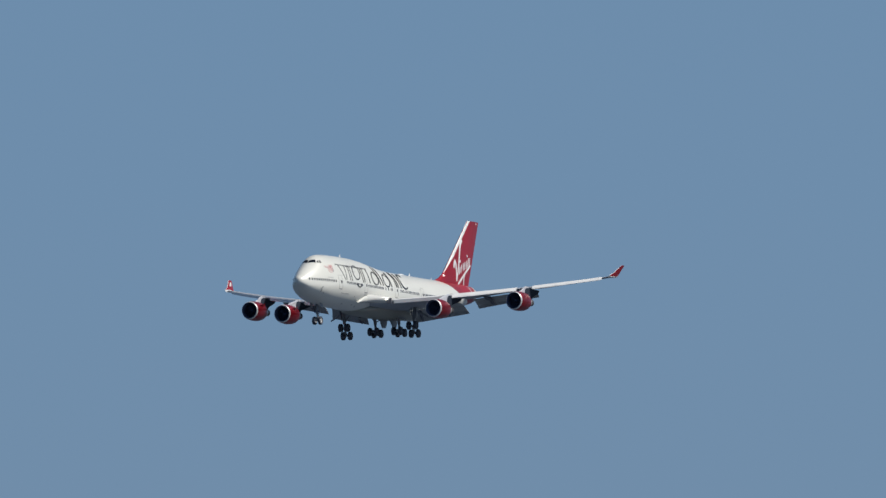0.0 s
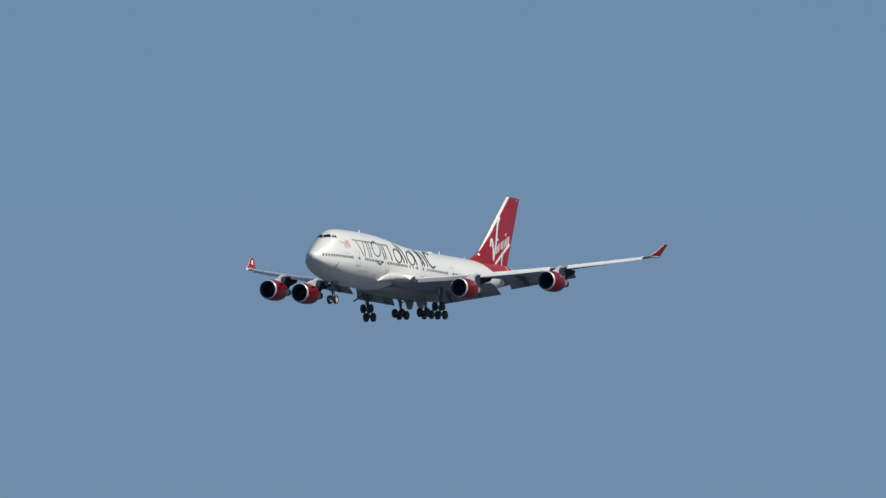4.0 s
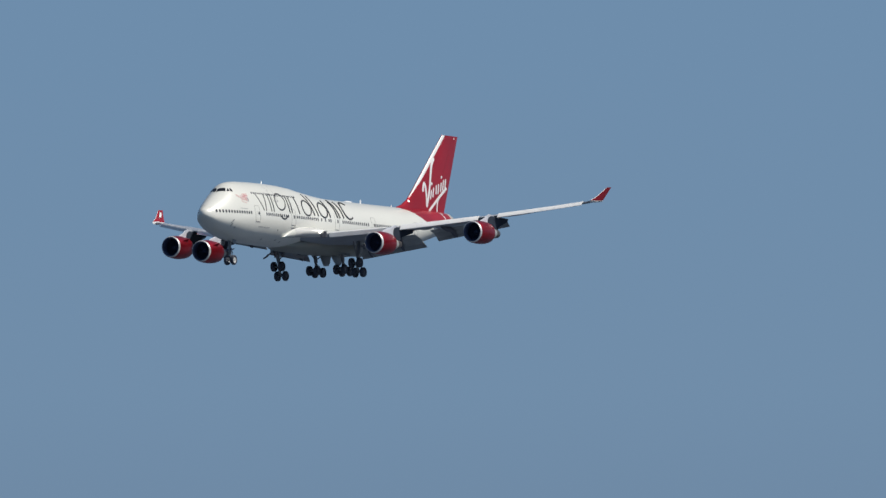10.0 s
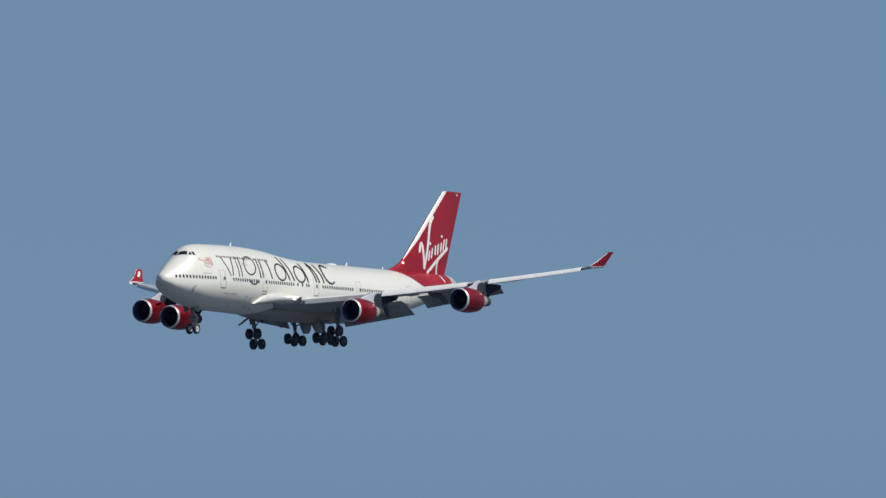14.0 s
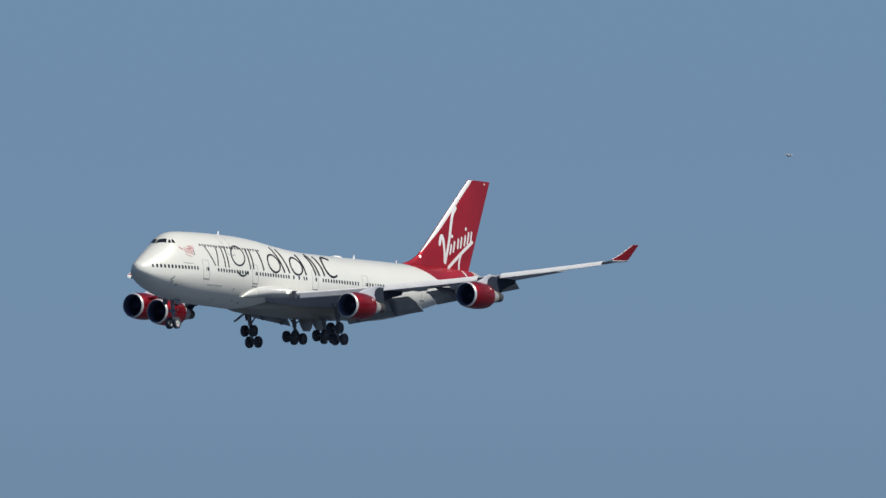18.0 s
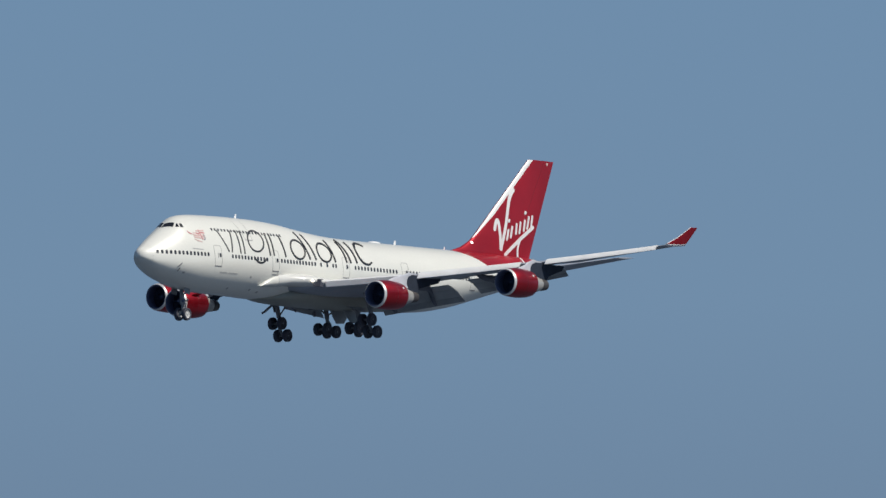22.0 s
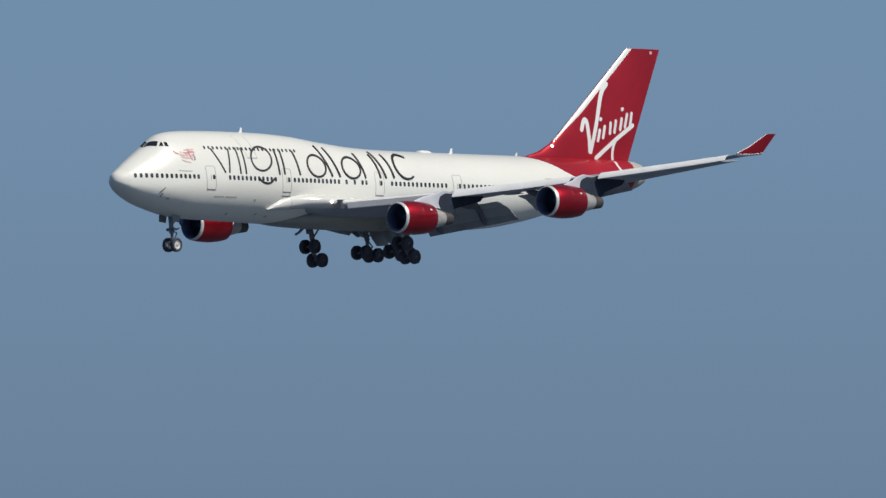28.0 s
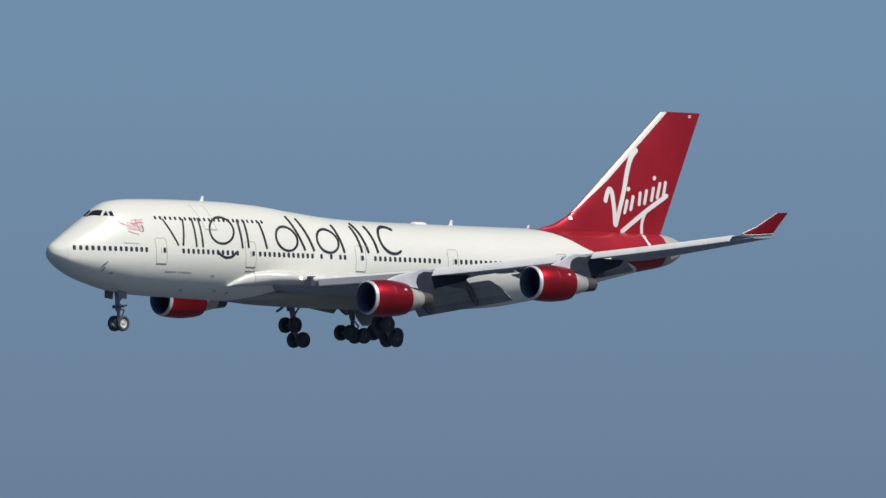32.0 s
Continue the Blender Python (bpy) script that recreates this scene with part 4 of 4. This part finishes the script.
def make_nose_gear():
    s, z = 7.45, -5.25
    bm = bmesh.new()
    tube(bm, V(s - 0.25, 0, -2.6), V(s - 0.05, 0, -4.3), 0.21, 0.19)
    tube(bm, V(s - 0.10, 0, -3.75), V(s - 0.06, 0, -4.2), 0.27, 0.25)
    tube(bm, V(s - 0.05, 0, -4.2), V(s, 0, z - 0.05), 0.13)
    tube(bm, V(s, -0.6, z), V(s, 0.6, z), 0.09)
    leg = part("nose_gear_leg", bm, GEAR_STEEL, plane, "grey nose landing-gear leg", smooth=True)
    for y in (-0.46, 0.46):
        wheel(V(s, y, z), leg, 0.62, 0.42)
    bm = bmesh.new()
    tube(bm, V(s - 0.12, 0, -3.6), V(s + 0.8, 0, -2.75), 0.07)
    tube(bm, V(s - 0.1, 0.12, -4.05), V(s + 0.55, 0, -4.2), 0.05)
    tube(bm, V(s + 0.55, 0, -4.2), V(s + 0.05, 0.1, z + 0.15), 0.05)
    part("drag_brace", bm, GEAR_STEEL, leg, "grey brace and torque links")
    bm = bmesh.new()
    for y in (-0.30, 0.30):
        tube(bm, V(s + 0.10, y, -3.95), V(s + 0.62, y * 0.7, -3.80), 0.075, 0.06, 10)
    part("steering_cylinder", bm, GEAR_STEEL, leg, "pair of grey steering cylinders")
    for y in (-0.26, 0.26):
        bm = bmesh.new()
        tube(bm, V(s - 0.35, y, -3.95), V(s - 0.16, y, -3.95), 0.14, 0.12, 14)
        part("taxi_lamp", bm, LINER, leg, "dark taxi lamp on the leg")
    # nose doors take the dark gear grey in place of the shade on them
    for y in (-0.75, 0.75):
        bm = bmesh.new()
        plate(bm, [V(s - 0.85, y, -2.4), V(s + 0.1, y, -2.5), V(s + 0.02, y * 1.1, -3.35), V(s - 0.8, y * 1.1, -3.25)], Vector((0, 0.05, 0)))
        part("gear_door", bm, GEAR_STEEL, plane, "open grey nose-gear door", smooth=False)


make_nose_gear()


def make_bogie(s, y, z, tilt, top, name, label):
    """A four-wheel bogie hanging with its rear axle low; tilt in degrees."""
    c, q = math.cos(radians(tilt)) * 0.735, math.sin(radians(tilt)) * 0.735
    f, r = V(s - c, y, z + q), V(s + c, y, z - q)
    bm = bmesh.new()
    tube(bm, V(top[0], top[1], top[2]), V(s - 0.02, y + (top[1] - y) * 0.3, z + 1.15), 0.24, 0.23, 16)
    tube(bm, V(s - 0.02, y + (top[1] - y) * 0.3, z + 1.2), V(s, y, z), 0.17, 0.16, 14)
    leg = part(name, bm, GEAR_STEEL, plane, label)
    bm = bmesh.new()
    tube(bm, f, r, 0.15, 0.15, 12)
    for p in (f, r):
        tube(bm, p + Vector((0, -0.72, 0)), p + Vector((0, 0.72, 0)), 0.10, 0.10, 10)
    part("bogie_beam", bm, GEAR_STEEL, leg, "grey bogie beam with two axles")
    for p in (f, r):
        for o in (-0.56, 0.56):
            wheel(p + Vector((0, o, 0)), leg)
    bm = bmesh.new()
    tube(bm, V(s - 0.1, y, z + 1.4), V(s - 1.7, y + (top[1] - y) * 0.6, top[2] + 0.1), 0.08)
    tube(bm, V(s + 0.12, y, z + 1.1), V(s + 0.62, y, z + 0.65), 0.06)
    tube(bm, V(s + 0.62, y, z + 0.65), V(s + 0.2, y, z + 0.1), 0.06)
    tube(bm, V(s + 0.05, y, z + 1.5), V(s + 0.9, y - math.copysign(1.3, y), top[2] + 0.2), 0.08)
    part("side_brace", bm, GEAR_STEEL, leg, "grey braces and torque links")
    return leg


for side in (1, -1):
    make_bogie(30.6, side * 5.5, -5.29, 52, (30.2, side * 5.9, -1.6), "wing_gear_leg", "grey wing landing-gear leg with steeply tilted bogie")
    make_bogie(33.55, side * 1.92, -5.36, 8, (33.25, side * 1.92, -3.0), "body_gear_leg", "grey body landing-gear leg with level bogie")
    bm = bmesh.new()
    plate(bm, [V(30.0, side * 6.25, -2.0), V(30.9, side * 6.25, -2.0), V(30.85, side * 6.0, -3.5), V(30.3, side * 6.0, -3.6)], Vector((0, side * 0.05, 0)))
    part("gear_door", bm, FLAP_GREY, plane, "grey wing-gear door on the leg", smooth=False)
    bm = bmesh.new()
    plate(bm, [V(29.4, side * 3.1, -3.3), V(33.0, side * 3.1, -3.3), V(32.75, side * 3.3, -3.74), V(31.6, side * 3.3, -3.6)], Vector((0, side * 0.06, 0)))
    part("gear_door", bm, FLAP_GREY, plane, "open belly gear door", smooth=False)
    bm = bmesh.new()
    plate(bm, [V(32.5, side * 0.75, -3.45), V(35.35, side * 0.75, -3.45), V(35.2, side * 0.8, -4.2), V(34.85, side * 0.85, -4.64), V(33.65, side * 0.85, -4.70), V(33.0, side * 0.8, -4.1)], Vector((0, side * 0.06, 0)))
    part("gear_door", bm, FLAP_GREY, plane, "open grey body-gear door", smooth=False)
    bm = bmesh.new()
    elbow = [V(30.3, side * 5.9, -2.5), V(30.7, side * 6.6, -2.85), V(30.95, side * 7.2, -3.1), V(31.0, side * 7.65, -3.4), V(30.85, side * 7.95, -3.6)]
    for a, b, r in zip(elbow, elbow[1:], (0.11, 0.13, 0.13, 0.11)):
        tube(bm, a, b, r, r * 0.92, 10)
    part("gear_door_arm", bm, GEAR_STEEL, plane, "dark gear-door actuating arm")


# ---- a gull that glides past high up ----
gull = tagged(new("gull"), "grey and white gull gliding with wings spread", "bird")


def make_gull():
    bm = bmesh.new()
    rings = []
    for i in range(11):
        u = i / 10
        r = 0.055 * math.sin(math.pi * min(1, u * 0.94 + 0.03)) ** 0.7
        rings.append([Vector((0.25 - 0.5 * u, r * math.cos(2 * math.pi * k / 10), r * math.sin(2 * math.pi * k / 10))) for k in range(10)])
    loft(bm, rings, cap_a=True, cap_b=True)
    part("body", bm, GULL_WHITE, gull, "pale body with rounded breast")
    bm = bmesh.new()
    plate(bm, [Vector((-0.2, 0.03, 0.01)), Vector((-0.38, 0.09, 0.01)), Vector((-0.38, -0.09, 0.01)), Vector((-0.2, -0.03, 0.01))], Vector((0, 0, -0.012)))
    part("tail", bm, GULL_WHITE, gull, "short pale fan tail", smooth=False)
    bm = bmesh.new()
    tube(bm, Vector((0.24, 0, 0.01)), Vector((0.31, 0, -0.005)), 0.022, 0.004, 8)
    part("beak", bm, GULL_DARK, gull, "small dark beak")
    wings = []
    for side in (1, -1):
        st = []
        for y, x0, x1, z in ((0.05, 0.12, -0.10, 0.03), (0.28, 0.17, -0.07, 0.07), (0.46, 0.12, -0.10, 0.06), (0.72, -0.06, -0.17, 0.02)):
            st.append((Vector((x0, side * y, z)), Vector((x1, side * y, z - 0.005)), 0.07, Vector((0, 0, 1))))
        wings.append(part("wing", blade(st, 8, 0.05), GULL_DARK, gull, "long narrow grey wing"))
    return wings


gull_wings = make_gull()


def motions():
    """The aeroplane glides down a straight line at 70 m/s; the gull beats past in the foreground."""
    # seconds, heading, pitch, bank in degrees
    attitude = [
        (0, 180.61, 1.25, 1.01), (0.5, 180.64, 1.27, 0.82), (1, 180.66, 1.27, 0.71), (1.5, 180.66, 1.22, 0.70), (2, 180.68, 1.27, 0.76),
        (2.5, 180.60, 1.41, 0.78), (4.5, 180.45, 1.92, 0.55), (5, 180.44, 1.96, 0.47), (5.5, 180.44, 2.08, 0.25), (6, 180.46, 2.20, 0.08),
        (6.5, 180.48, 2.27, 0.11), (7, 180.48, 2.28, 0.28), (7.5, 180.51, 2.14, 0.50), (8, 180.53, 1.79, 0.77), (8.5, 180.52, 1.38, 0.99),
        (9, 180.54, 1.05, 1.11), (9.5, 180.60, 0.81, 1.28), (10, 180.59, 0.67, 1.44), (10.5, 180.53, 0.59, 1.42), (11, 180.51, 0.49, 1.22),
        (11.5, 180.46, 0.38, 1.02), (12, 180.43, 0.34, 0.92), (12.5, 180.42, 0.34, 0.86), (13, 180.40, 0.35, 0.82), (13.5, 180.38, 0.40, 0.73),
        (14, 180.38, 0.47, 0.57), (14.5, 180.35, 0.58, 0.40), (16.5, 180.22, 1.52, 0.38), (17, 180.29, 1.40, 0.51), (17.5, 180.39, 1.26, 0.58),
        (18, 180.42, 1.23, 0.37), (18.5, 180.44, 1.28, 0.03), (19, 180.48, 1.23, -0.17), (19.5, 180.49, 1.12, -0.15), (20, 180.56, 1.08, 0.02),
        (20.5, 180.63, 1.13, 0.16), (21, 180.67, 1.25, 0.26), (21.5, 180.69, 1.37, 0.47), (22, 180.74, 1.46, 0.75), (22.5, 180.77, 1.58, 1.01),
        (23, 180.73, 1.60, 1.23), (23.5, 180.70, 1.38, 1.42), (24, 180.65, 1.00, 1.66), (24.5, 180.56, 0.53, 2.00), (26.5, 180.47, -0.27, 1.33),
        (27, 180.29, -0.09, 0.82), (27.5, 180.18, 0.04, 0.50), (28, 180.07, 0.07, 0.32), (28.5, 180.03, 0.01, 0.17), (29, 180.07, 0.06, -0.15),
        (29.5, 180.14, 0.30, -0.60), (30, 180.26, 0.58, -0.96), (30.5, 180.40, 0.73, -1.05), (31, 180.47, 0.73, -0.93), (31.5, 180.50, 0.65, -0.83),
        (32, 180.54, 0.56, -0.86),
    ]
    walk(plane, [(t, pose(3646.05 - 70.0 * t, 1587.98, 181.09 - 3.6685 * t, bank, -pitch, heading)) for t, heading, pitch, bank in attitude])
    # seconds, place, bank, heading: the gull flaps head-on into the wind, then tucks its wings
    walk(gull, [(t, pose(x, y, z, bank, 0, heading)) for t, x, y, z, bank, heading in (
        (0, 916, 648, 57, 0, 230), (14, 937, 609, 54.1, 4, 222), (16, 941.6, 603.6, 52.8, 6, 216), (16.5, 942.4, 603.0, 52.46, 8, 213), (17, 942.6, 602.8, 51.62, 2, 211),
        (17.5, 942.7, 602.7, 51.42, -4, 210), (18, 942.57, 602.19, 51.36, -4, 212), (18.5, 942.8, 601.2, 51.22, -4, 212), (20, 947, 589, 51, 0, 205), (32, 1001, 513, 49, 0, 200))])
    # seconds, wing's lift and sweep in degrees
    beats = ((0, 4, 0), (16, 4, 0), (16.4, -40, 10), (16.5, -58, 25), (16.62, 8, 0), (16.7, -12, 0), (16.8, -62, 25), (16.9, 12, 0), (17, 2, 0), (17.1, -30, 10), (17.2, -60, 25), (17.3, 10, 30), (17.4, 4, 78), (18, 0, 86), (18.5, 0, 86), (20, 4, 0), (32, 4, 0))
    for side, wing in zip((1, -1), gull_wings):
        walk(wing, [(t, pose(0, 0, 0, side * up, 0, side * back)) for t, up, back in beats])


motions()
